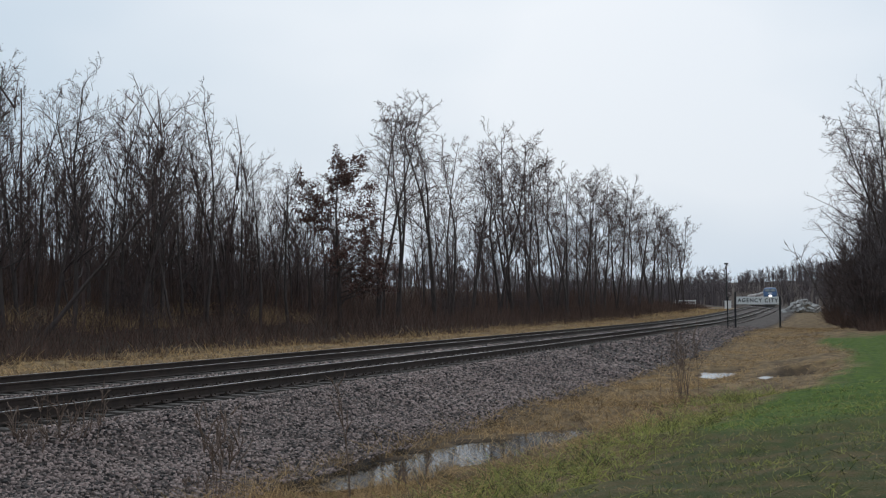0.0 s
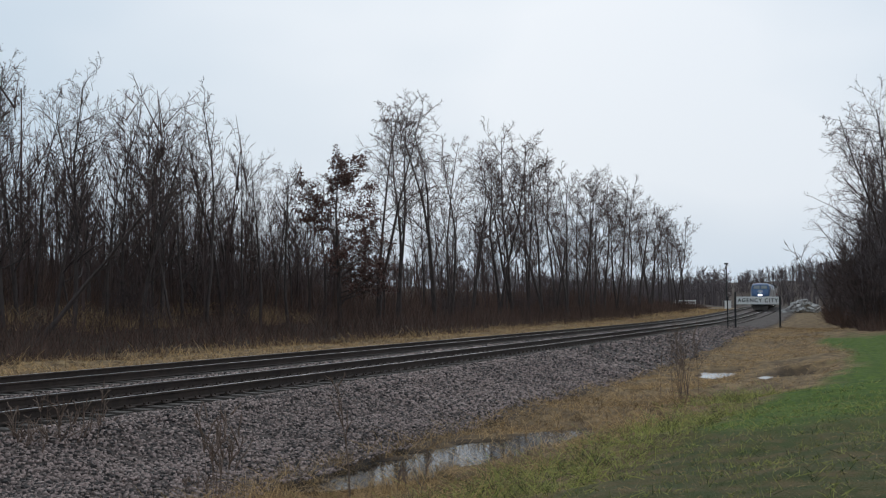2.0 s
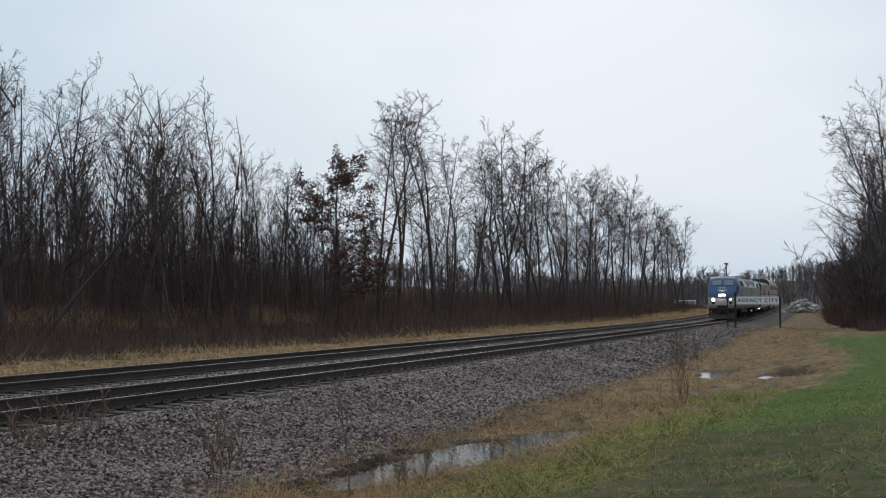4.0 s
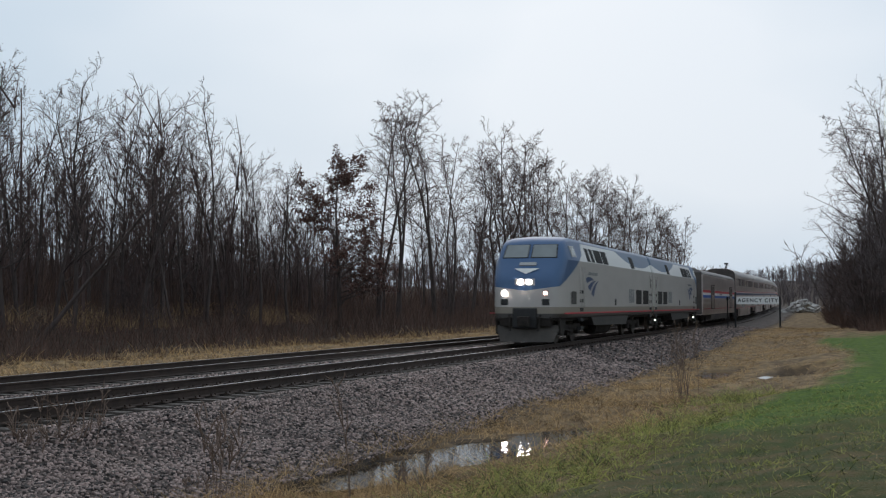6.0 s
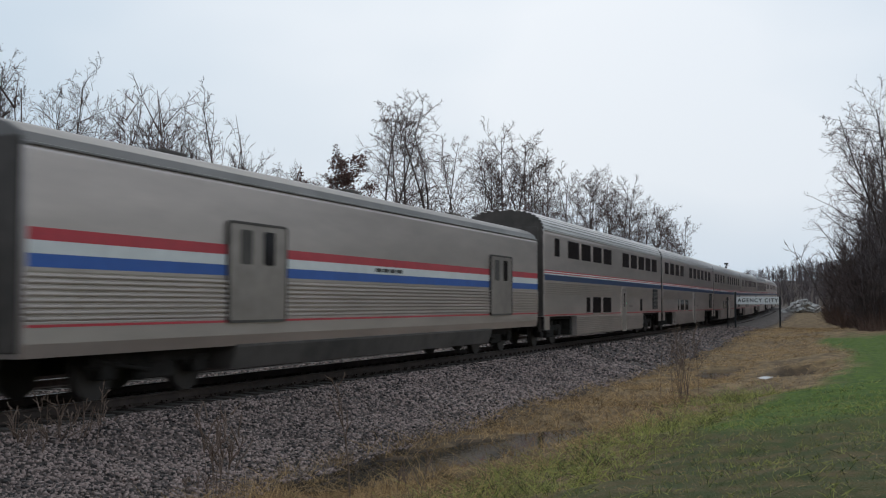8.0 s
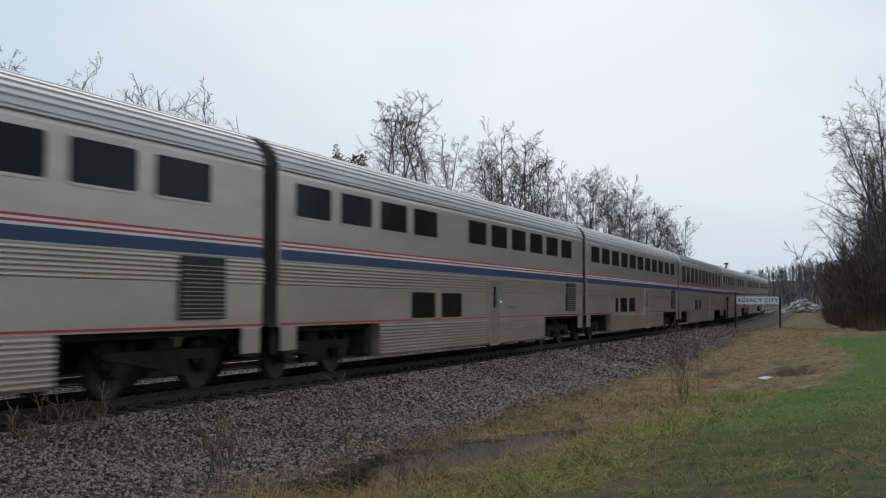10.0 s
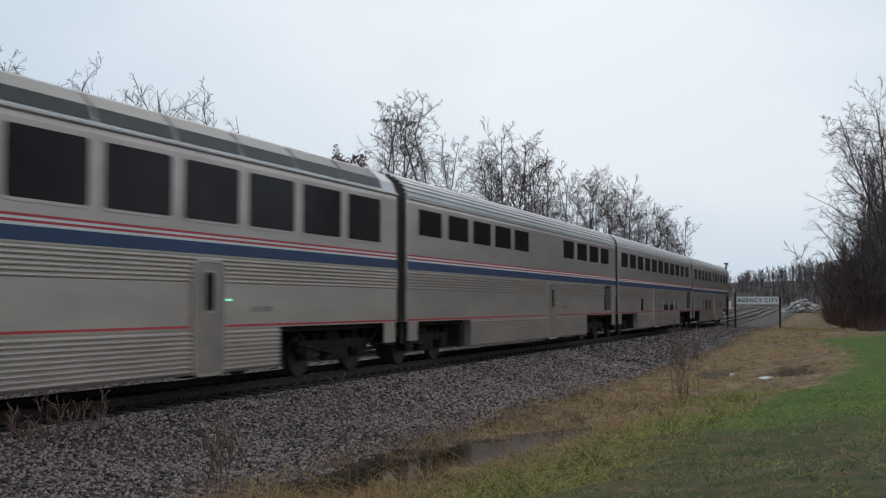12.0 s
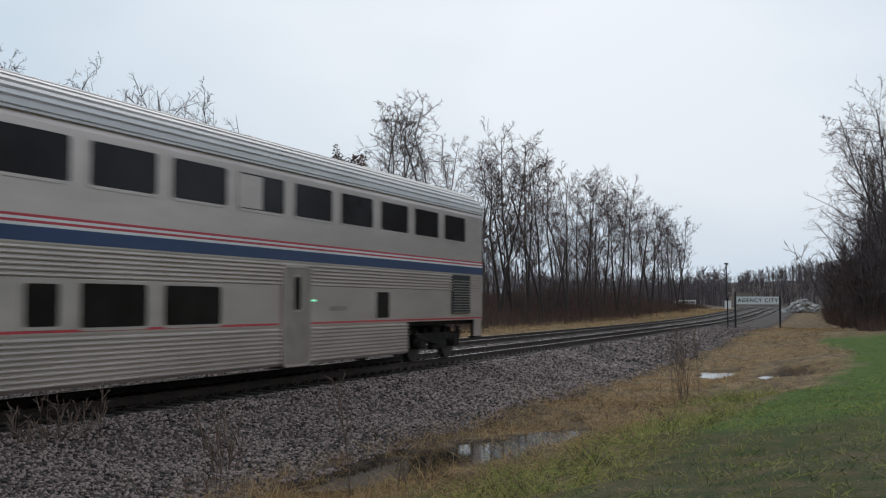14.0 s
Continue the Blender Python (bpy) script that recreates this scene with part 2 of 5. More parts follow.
def ground_material():
    """Soil with dead grass, mown lawn and mud, mixed by the sheet's own zones."""
    m = bpy.data.materials.new("ground_cover")
    m.use_nodes = True
    nt = m.node_tree
    b = nt.nodes["Principled BSDF"]
    b.inputs["Roughness"].default_value = 0.9
    b.inputs["Specular IOR Level"].default_value = 0.25
    pos = nt.nodes.new("ShaderNodeNewGeometry").outputs["Position"]

    def noisy(scale, detail, c0, c1, p0=0.35, p1=0.65):
        n = nt.nodes.new("ShaderNodeTexNoise")
        n.inputs["Scale"].default_value, n.inputs["Detail"].default_value = scale, detail
        nt.links.new(pos, n.inputs["Vector"])
        r = nt.nodes.new("ShaderNodeValToRGB")
        r.color_ramp.elements[0].position, r.color_ramp.elements[0].color = p0, (*c0, 1)
        r.color_ramp.elements[1].position, r.color_ramp.elements[1].color = p1, (*c1, 1)
        nt.links.new(n.outputs["Fac"], r.inputs["Fac"])
        return r.outputs["Color"]

    def mix(fac, a, c):
        x = nt.nodes.new("ShaderNodeMix")
        x.data_type = "RGBA"
        nt.links.new(fac, x.inputs[0])
        nt.links.new(a, x.inputs[6])
        nt.links.new(c, x.inputs[7])
        return x.outputs[2]

    def zone(name):
        a = nt.nodes.new("ShaderNodeAttribute")
        a.attribute_name = name
        return a.outputs["Fac"]

    soil = noisy(1.3, 8, (0.030, 0.020, 0.014), (0.075, 0.050, 0.034))
    dry = noisy(2.6, 9, (0.110, 0.070, 0.034), (0.32, 0.215, 0.105), 0.38, 0.66)
    lawn = noisy(5.0, 12, (0.030, 0.068, 0.002), (0.080, 0.132, 0.006), 0.36, 0.64)
    worn = noisy(2.4, 12, (0.036, 0.046, 0.007), (0.105, 0.072, 0.030), 0.40, 0.66)
    c = mix(zone("dry"), soil, dry)
    c = mix(zone("lawn"), c, lawn)
    c = mix(zone("worn"), c, worn)
    nt.links.new(c, b.inputs["Base Color"])
    n = nt.nodes.new("ShaderNodeTexNoise")
    n.inputs["Scale"].default_value, n.inputs["Detail"].default_value = 26, 8
    nt.links.new(pos, n.inputs["Vector"])
    bp = nt.nodes.new("ShaderNodeBump")
    bp.inputs["Strength"].default_value, bp.inputs["Distance"].default_value = 0.9, 0.05
    nt.links.new(n.outputs["Fac"], bp.inputs["Height"])
    nt.links.new(bp.outputs["Normal"], b.inputs["Normal"])
    return m


M_GROUND = ground_material()


# ---- mesh helpers ----
def mesh_from(name, verts, faces, material, smooth=False):
    me = bpy.data.meshes.new(name)
    me.from_pydata([tuple(v) for v in verts], [], [tuple(f) for f in faces])
    me.materials.append(material)
    if smooth:
        me.shade_smooth()
    me.update()
    return me


def fast_mesh(name, verts, loops, per, material):
    """A mesh of many faces of the same corner count, from arrays."""
    me = bpy.data.meshes.new(name)
    nf = len(loops) // per
    me.vertices.add(len(verts))
    me.vertices.foreach_set("co", np.asarray(verts, np.float32).ravel())
    me.loops.add(len(loops))
    me.loops.foreach_set("vertex_index", np.asarray(loops, np.int32))
    me.polygons.add(nf)
    me.polygons.foreach_set("loop_start", np.arange(0, nf * per, per, dtype=np.int32))
    me.materials.append(material)
    me.update(calc_edges=True)
    me.validate()
    return me


def part(name, bm_or_mesh, material, parent, label=""):
    """Links a bmesh or mesh as one object under a thing or a part."""
    if isinstance(bm_or_mesh, bmesh.types.BMesh):
        me = bpy.data.meshes.new(name)
        bm_or_mesh.to_mesh(me)
        bm_or_mesh.free()
        me.materials.append(material)
    else:
        me = bm_or_mesh
    ob = new(name, me)
    ob.parent = parent
    if label:
        ob["label"] = label
    return ob


def box(bm, x0, x1, y0, y1, z0, z1, bevel=0.0):
    r = bmesh.ops.create_cube(bm, size=1.0, matrix=Matrix.Translation(((x0 + x1) / 2, (y0 + y1) / 2, (z0 + z1) / 2)) @ Matrix.Diagonal((abs(x1 - x0), abs(y1 - y0), abs(z1 - z0), 1)))
    if bevel:
        edges = list({e for v in r["verts"] for e in v.link_edges})
        bmesh.ops.bevel(bm, geom=edges, offset=bevel, segments=2, affect="EDGES", profile=0.6)
    return bm


def boxed(x0, x1, y0, y1, z0, z1, bevel=0.0):
    return box(bmesh.new(), x0, x1, y0, y1, z0, z1, bevel)


def rod(bm, a, b, r0, r1=None, seg=8):
    a, b = Vector(a), Vector(b)
    r1 = r0 if r1 is None else r1
    m = Matrix.Translation((a + b) / 2) @ (b - a).to_track_quat("Z", "Y").to_matrix().to_4x4()
    bmesh.ops.create_cone(bm, cap_ends=True, segments=seg, radius1=r0, radius2=r1, depth=(b - a).length, matrix=m)
    return bm


def empty(name, m=None):
    ob = new(name)
    if m is not None:
        ob.matrix_world = m
    return ob


def loft(profile_rows, closed_ends=True):
    """A bmesh skinned over rows of points (each row the same count, open strip), with end caps."""
    bm = bmesh.new()
    rows = [[bm.verts.new(p) for p in row] for row in profile_rows]
    for a, b in zip(rows, rows[1:]):
        for i in range(len(a) - 1):
            bm.faces.new((a[i], b[i], b[i + 1], a[i + 1]))
    if closed_ends:
        bm.faces.new(rows[0])
        bm.faces.new(rows[-1][::-1])
    bmesh.ops.recalc_face_normals(bm, faces=bm.faces)
    return bm


# ---- ground, one sheet to the horizon ----
def build_ground():
    s = np.concatenate([np.linspace(-600, -30, 16), np.linspace(-24, 4, 8), np.arange(5, 30, 0.22), np.arange(30, 60, 0.5), np.arange(60, 140, 1.6), np.linspace(142, 420, 60), np.linspace(450, 2600, 26)])
    d = np.concatenate([np.linspace(-1500, -130, 14), np.linspace(-120, -36, 18), np.arange(-35, -14, 0.8), np.arange(-14, -5, 0.5), np.arange(-5, 4, 0.6), np.arange(4, 11, 0.2), np.arange(11, 20, 0.5), np.linspace(21, 120, 26), np.linspace(140, 1200, 12)])
    S, D = np.meshgrid(s, d, indexing="ij")
    X, Y, _ = line(S, D)
    Z = height(S, D)
    nd = len(d)
    i, j = np.meshgrid(np.arange(len(s) - 1), np.arange(nd - 1), indexing="ij")
    q = (i * nd + j).ravel()
    loops = np.stack([q, q + 1, q + nd + 1, q + nd], 1).ravel()
    me = fast_mesh("ground", np.stack([X, Y, Z], -1).reshape(-1, 3), loops, 4, M_GROUND)
    me.flip_normals()
    me.shade_smooth()
    sf, df = S.ravel(), D.ravel()
    n1, n2 = fnoise(sf, df, 3.0, 11), fnoise(sf, df, 0.9, 12)
    edge = np.interp(sf, [8, 14, 19, 23, 27, 31, 36, 45, 58, 62, 75, 95], [9.8, 9.4, 9.6, 9.9, 10.6, 11.5, 11.9, 11.8, 10.6, 10.0, 10.2, 13.0]) + 0.28 * n1 + 0.2 * n2
    lawn = np.clip((df - edge) / 0.5 + 0.5, 0, 1) * np.clip((70 - sf) / 5 + n1, 0, 1) + np.clip((df - 16) / 2, 0, 1) * np.clip((115 - sf) / 20, 0, 1) * np.clip((50 - df) / 8, 0, 1)
    worn = np.clip((20.5 - sf) / 4 + 0.25 * n1, 0, 0.92) * np.clip((df - 8.6) / 1.0, 0, 1)
    dry = np.clip((df - 4.9) / 0.9, 0, 1) * 0.85 + np.clip((-5.9 - df) / 0.5, 0, 1) * np.clip((df + 13.5) / 2.5, 0, 1) + 0.35 * np.clip((-19 - df) / 3, 0, 1) * np.clip(n1 + 0.3, 0, 1)
    dry = dry + 0.8 * np.clip((sf - 110) / 20, 0, 1) * np.clip((-6 - df) / 2, 0, 1) * np.clip((df + 34) / 8, 0, 1)
    dry = dry * np.clip((290 - sf) / 40, 0, 1)
    dry = dry * np.where(pool(sf, df) > -0.25, 0.25, 1.0)
    for name, v in (("lawn", np.clip(lawn, 0, 1)), ("worn", np.clip(worn, 0, 1)), ("dry", np.clip(dry, 0, 1))):
        me.attributes.new(name, "FLOAT", "POINT").data.foreach_set("value", v.astype(np.float32))
    tagged(new("ground", me), "dead grass, mown lawn and leaf litter beside the railway", "ground", kind="structure")


def build_ballast():
    """The stone bed under both tracks, with a rough top and sloping shoulders."""
    s = np.concatenate([np.arange(-60, 5, 5.0), np.arange(5, 40, 0.35), np.arange(40, 120, 1.2), np.arange(120, 620, 6.0)])
    d = np.concatenate([[-6.6, -6.45, -6.3], np.arange(-6.2, 2.2, 0.3), np.arange(2.2, 5.2, 0.18)])
    S, D = np.meshgrid(s, d, indexing="ij")
    X, Y, _ = line(S, D)
    top = np.interp(D, [-6.6, -6.3, -6.0, -5.6, -5.3, -2.9, -2.4, -1.7, -1.2, 1.2, 1.6, 2.1, 3.3, 3.9, 4.9, 5.2], [-0.60, -0.40, -0.26, -0.2, -0.24, -0.24, -0.16, -0.16, -0.24, -0.24, -0.2, -0.24, -0.60, -0.64, -0.86, -1.25])
    far = np.interp(D, [-6.6, -6.3, -6.0, -5.6, -5.3, -2.9, -2.4, -1.7, -1.2, 1.2, 1.6, 2.1, 3.3, 4.9, 5.2], [-0.60, -0.40, -0.26, -0.2, -0.24, -0.24, -0.16, -0.16, -0.24, -0.24, -0.2, -0.22, -0.28, -0.36, -0.55])
    f = np.clip((S - 48) / 36, 0, 1)
    f = f * f * (3 - 2 * f)
    Z = rise(S) + top * (1 - f) + far * f + 0.010 * fnoise(S, D, 0.6, 21) + 0.04 * fnoise(S, D, 2.6, 22) * (D > 1.7)
    nd = len(d)
    i, j = np.meshgrid(np.arange(len(s) - 1), np.arange(nd - 1), indexing="ij")
    q = (i * nd + j).ravel()
    me = fast_mesh("ballast", np.stack([X, Y, Z], -1).reshape(-1, 3), np.stack([q, q + 1, q + nd + 1, q + nd], 1).ravel(), 4, M_BALLAST)
    me.flip_normals()
    tagged(new("ballast_bed", me), "wet grey crushed stone bed under the tracks", "track bed", kind="structure")

    def bed(sv, dv):
        a = np.interp(dv, [-6.6, -5.6, -5.3, -2.9, -2.4, -1.7, -1.2, 1.2, 1.6, 2.1, 3.3, 3.9, 4.9, 5.6], [-0.27, -0.2, -0.24, -0.24, -0.16, -0.16, -0.24, -0.24, -0.2, -0.24, -0.60, -0.64, -0.86, -0.92])
        b = np.interp(dv, [-6.6, -5.6, -5.3, -2.9, -2.4, -1.7, -1.2, 1.2, 1.6, 2.1, 3.3, 4.9, 5.6], [-0.27, -0.2, -0.24, -0.24, -0.16, -0.16, -0.24, -0.24, -0.2, -0.22, -0.28, -0.36, -0.45])
        g = np.clip((sv - 48) / 36, 0, 1)
        g = g * g * (3 - 2 * g)
        return rise(sv) + a * (1 - g) + b * g + 0.010 * fnoise(sv, dv, 0.6, 21) + 0.04 * fnoise(sv, dv, 2.6, 22) * (dv > 1.7)

    # loose stones, thickest where the line passes the lawn
    rs = np.random.RandomState(4)
    n = 76000
    sv = np.where(rs.uniform(0, 1, n) < 0.9, 7 + 34 * rs.uniform(0, 1, n) ** 1.5, rs.uniform(38, 95, n))
    dv = np.where(rs.uniform(0, 1, n) < 0.86, rs.uniform(1.35, 5.1, n), rs.uniform(-2.9, -1.2, n))
    dv = dv + 0.0
    keep = (dv < 4.6) | (rs.uniform(0, 1, n) < 0.45)
    sv, dv = sv[keep], dv[keep]
    n = len(sv)
    size = rs.uniform(0.012, 0.030, n) * (1 + (sv > 22) * 0.3 + (sv > 38) * 0.6)
    x, y, _ = line(sv, dv)
    z = bed(sv, dv) + size * 0.35
    cube = np.array([(-1, -1, -1), (1, -1, -1), (1, 1, -1), (-1, 1, -1), (-1, -1, 1), (1, -1, 1), (1, 1, 1), (-1, 1, 1)], float)
    v = cube[None] * rs.uniform(0.30, 1.15, (n, 8, 3)) * size[:, None, None] * np.stack([rs.uniform(0.8, 1.4, n), rs.uniform(0.7, 1.1, n), rs.uniform(0.5, 0.9, n)], -1)[:, None, :]
    a, t = rs.uniform(0, 6.28, n), rs.uniform(-0.7, 0.7, n)
    ca, sa, ct, st = np.cos(a)[:, None], np.sin(a)[:, None], np.cos(t)[:, None], np.sin(t)[:, None]
    vy, vz = v[:, :, 1] * ct - v[:, :, 2] * st, v[:, :, 1] * st + v[:, :, 2] * ct
    vx, vy = v[:, :, 0] * ca - vy * sa, v[:, :, 0] * sa + vy * ca
    V = np.stack([vx + x[:, None], vy + y[:, None], vz + z[:, None]], -1).reshape(-1, 3)
    quads = np.array([(4, 5, 6, 7), (0, 1, 5, 4), (1, 2, 6, 5), (2, 3, 7, 6), (3, 0, 4, 7)])
    loops = (np.arange(n)[:, None, None] * 8 + quads[None]).ravel()
    tagged(new("ballast_stones", fast_mesh("ballast_stones", V, loops, 4, M_STONE)), "loose wet grey crushed stones on the track bed", "gravel", kind="stuff")


def build_water():
    for s0, d0, s1, d1, w, level in PUDDLES:
        bm = bmesh.new()
        pts = []
        for k in range(40):
            a = k / 40 * 2 * math.pi
            f = 0.5 + 0.5 * math.cos(a) * 1.12
            px, pd = s0 + (s1 - s0) * f, d0 + (d1 - d0) * f + math.sin(a) * (w + 0.45)
            x, y, _ = line(px, pd)
            pts.append(bm.verts.new((float(x), float(y), level)))
        bm.faces.new(pts)
        bmesh.ops.recalc_face_normals(bm, faces=bm.faces)
        me = bpy.data.meshes.new("water")
        bm.to_mesh(me)
        me.materials.append(M_WATER)
        tagged(new("water", me), "still puddle of rainwater in the ditch", "puddle", kind="structure")


def build_track(d0, label):
    thing = empty("railway_track")
    tagged(thing, label, "railway track", kind="structure")
    s = np.concatenate([np.arange(-60, 4, 8.0), np.arange(4, 140, 2.0), np.arange(140, 640, 10.0)])
    prof = [(-0.07, -0.172), (-0.07, -0.160), (-0.012, -0.138), (-0.010, -0.045), (-0.035, -0.036), (-0.036, -0.006), (-0.028, 0.0), (0.028, 0.0), (0.036, -0.006), (0.035, -0.036), (0.010, -0.045), (0.012, -0.138), (0.07, -0.160), (0.07, -0.172)]
    for g in (-0.755, 0.755):
        rows = []
        for sv in s:
            row = []
            for py, pz in prof:
                x, y, _ = line(sv, d0 + g + py)
                row.append((float(x), float(y), pz + float(rise(sv))))
            rows.append(row)
        rail = part("rail", loft(rows), M_RAIL, thing, "rusty steel rail with a worn bright top")
        strip = []
        for sv in s:
            strip.append([(*[float(c) for c in line(sv, d0 + g + py)[:2]], 0.003 + float(rise(sv))) for py in (-0.026, 0.026)])
        bm = loft(strip, False)
        head = part("rail_head", bm, M_RAILTOP, rail)
    tie = boxed(-0.115, 0.115, -1.3, 1.3, -0.36, -0.176, 0.012)
    me = bpy.data.meshes.new("tie")
    tie.to_mesh(me)
    tie.free()
    me.materials.append(M_TIE)
    rs = random.Random(int(d0 * 10) + 3)
    for k in range(280 if d0 == 0 else 180):
        o = new("tie", me)
        o.parent = thing
        o.matrix_world = line_pose(2 + k * 0.52, d0 + rs.uniform(-0.03, 0.03), rs.uniform(-0.012, 0.0), rs.uniform(-0.6, 0.6))
    plate = boxed(-0.10, 0.10, -0.18, 0.18, -0.178, -0.158, 0.004)
    for sx in (-0.07, 0.07):
        for sy in (-0.1, 0.1):
            box(plate, sx - 0.016, sx + 0.016, sy - 0.016, sy + 0.016, -0.165, -0.125)
    pm = bpy.data.meshes.new("tie_plate")
    plate.to_mesh(pm)
    plate.free()
    pm.materials.append(M_RAIL)
    if d0 == 0:
        for g in (-0.755, 0.755):
            for k in range(120):
                o = new("tie_plate", pm)
                o.parent = thing
                o.matrix_world = line_pose(6 + 0.08 + k * 0.52 - 0.08 + 0.16, g)


build_ground()
build_ballast()
build_water()
build_track(0.0, "near main track with rusty rails and dark wooden ties")
build_track(TRACK2, "far main track with rusty rails and dark wooden ties")

# ---- the train ----
SPEED, NOSE = 35.6, 253.8
TRAIN = []    # vehicle, distance of its middle behind the nose, half turn


def wheel_mesh():
    bm = bmesh.new()
    rod(bm, (0, -0.07, 0), (0, 0.07, 0), 0.46, seg=28)
    rod(bm, (0, 0.05, 0), (0, 0.085, 0), 0.49, seg=28)
    rod(bm, (0, -0.10, 0), (0, -0.06, 0), 0.14, seg=14)
    me = bpy.data.meshes.new("wheel")
    bm.to_mesh(me)
    bm.free()
    me.materials.append(M_WHEEL)
    return me


WHEEL = wheel_mesh()


def truck(parent, cx, base=2.6, bright=False):
    """A two-axle truck: side frames, springs, bolster, axles and wheels."""
    fr = bmesh.new()
    for sy in (-1, 1):
        y = sy * 1.0
        box(fr, cx - base / 2 - 0.45, cx + base / 2 + 0.45, y - 0.07, y + 0.07, 0.56, 0.76, 0.04)
        box(fr, cx - 0.55, cx + 0.55, y - 0.08, y + 0.08, 0.30, 0.58, 0.04)
        for ax in (-base / 2, base / 2):
            box(fr, cx + ax - 0.2, cx + ax + 0.2, y - 0.12, y + 0.12, 0.34, 0.66, 0.05)
            rod(fr, (cx + ax - 0.34, y, 0.5), (cx + ax - 0.34, y, 0.9), 0.07)
            rod(fr, (cx + ax + 0.34, y, 0.5), (cx + ax + 0.34, y, 0.9), 0.07)
        rod(fr, (cx - base / 2 - 0.5, y + sy * 0.1, 0.68), (cx - 0.3, y + sy * 0.14, 0.45), 0.035)
    box(fr, cx - 0.3, cx + 0.3, -1.0, 1.0, 0.5, 0.95, 0.04)
    f = part("truck", fr, M_UNDER, parent, "grimy dark truck frame")
    for ax in (-base / 2, base / 2):
        for sy in (-1, 1):
            w = new("wheel", WHEEL)
            w.parent = f
            w.matrix_basis = pose(cx + ax, sy * 0.755, 0.46, 0, 0, 0 if sy < 0 else 180)
    return f


def rounded_panel(x0, x1, z0, z1, y, depth, r=0.09, seg=4):
    """An upright plate with rounded corners whose face is at y, on the side that depth points to."""
    bm = bmesh.new()
    pts = []
    for cx, cz, a0 in ((x1 - r, z1 - r, 0), (x0 + r, z1 - r, 90), (x0 + r, z0 + r, 180), (x1 - r, z0 + r, 270)):
        for k in range(seg + 1):
            a = radians(a0 + 90 * k / seg)
            pts.append((cx + r * math.cos(a), cz + r * math.sin(a)))
    front = [bm.verts.new((px, y, pz)) for px, pz in pts]
    back = [bm.verts.new((px, y - depth, pz)) for px, pz in pts]
    n = len(pts)
    bm.faces.new(front)
    for k in range(n):
        bm.faces.new((front[k], back[k], back[(k + 1) % n], front[(k + 1) % n]))
    bmesh.ops.recalc_face_normals(bm, faces=bm.faces)
    return bm


def frame_ring(x0, x1, z0, z1, y, depth, wide=0.05, r=0.12):
    """A rounded frame round an opening."""
    bm = bmesh.new()
    seg = 4

    def ring(e, rr, yy):
        out = []
        for cx, cz, a0 in ((x1 - r, z1 - r, 0), (x0 + r, z1 - r, 90), (x0 + r, z0 + r, 180), (x1 - r, z0 + r, 270)):
            for k in range(seg + 1):
                a = radians(a0 + 90 * k / seg)
                out.append(bm.verts.new((cx + (rr + e) * math.cos(a), yy, cz + (rr + e) * math.sin(a))))
        return out
    a, b, c, d = ring(0, r, y - depth), ring(0, r, y), ring(wide, r, y), ring(wide, r, y - depth)
    n = len(a)
    for p, q in ((a, b), (b, c), (c, d)):
        for k in range(n):
            bm.faces.new((p[k], q[k], q[(k + 1) % n], p[(k + 1) % n]))
    bmesh.ops.recalc_face_normals(bm, faces=bm.faces)
    return bm


def window(parent, x0, x1, z0, z1, half, glass=None, name="window"):
    """A framed tinted pane on both sides of a vehicle."""
    x0, x1, z0, z1 = x0 - 0.05, x1 + 0.05, z0 - 0.02, z1 + 0.03
    for sy in (-1, 1):
        fr = part(name, frame_ring(x0, x1, z0, z1, sy * (half + 0.014), sy * 0.03, 0.05, 0.06), M_STEEL, parent, "steel-framed dark tinted window")
        part("pane", rounded_panel(x0 - 0.01, x1 + 0.01, z0 - 0.01, z1 + 0.01, sy * (half + 0.005), sy * 0.02, 0.055), glass or M_GLASS, fr)


def flutes(z0, z1, n, half, depth=0.016):
    """Side profile points of a fluted band, from low to high: y (outward), z."""
    pts = []
    step = (z1 - z0) / n
    for k in range(n):
        z = z0 + k * step
        pts += [(half - 0.004, z), (half + depth * 0.85, z + 0.06 * step), (half + depth, z + 0.30 * step), (half + depth * 0.94, z + 0.66 * step), (half - 0.004, z + 0.74 * step)]
    return pts


def shell(parent, length, side, roof, name="body", material=None, label="", inset=0.0):
    """A body skinned along its length; side and roof: half profiles from the sill up to the ridge."""
    half = side + roof
    prof = [(-y, z) for y, z in half] + [(y, z) for y, z in reversed(half)]
    xs = [-length / 2 + inset, -length / 2 + inset + 0.06, length / 2 - inset - 0.06, length / 2 - inset]
    rows = []
    for i, x in enumerate(xs):
        k = 0.985 if i in (0, 3) else 1.0
        rows.append([(x, y * k, z if z < 2 else 2 + (z - 2) * (0.992 if i in (0, 3) else 1.0)) for y, z in prof])
    return part(name, loft(rows), material or M_STEEL, parent, label)


def ribbed_roof(half, z0, z1, n, rib=0.045):
    """Half roof profile from the eave up to the ridge, an ellipse with ribs."""
    pts = []
    for k in range(n):
        for j, e in ((0.0, 0.0), (0.12, rib), (0.62, rib), (0.74, 0.0)):
            a = (k + j) / n * math.pi / 2
            ca, sa = math.cos(a) ** 0.75 if math.cos(a) > 0 else 0, math.sin(a) ** 0.95 if math.sin(a) > 0 else 0
            pts.append(((half + e) * ca, z0 + (z1 - z0 + e) * sa))
    return pts


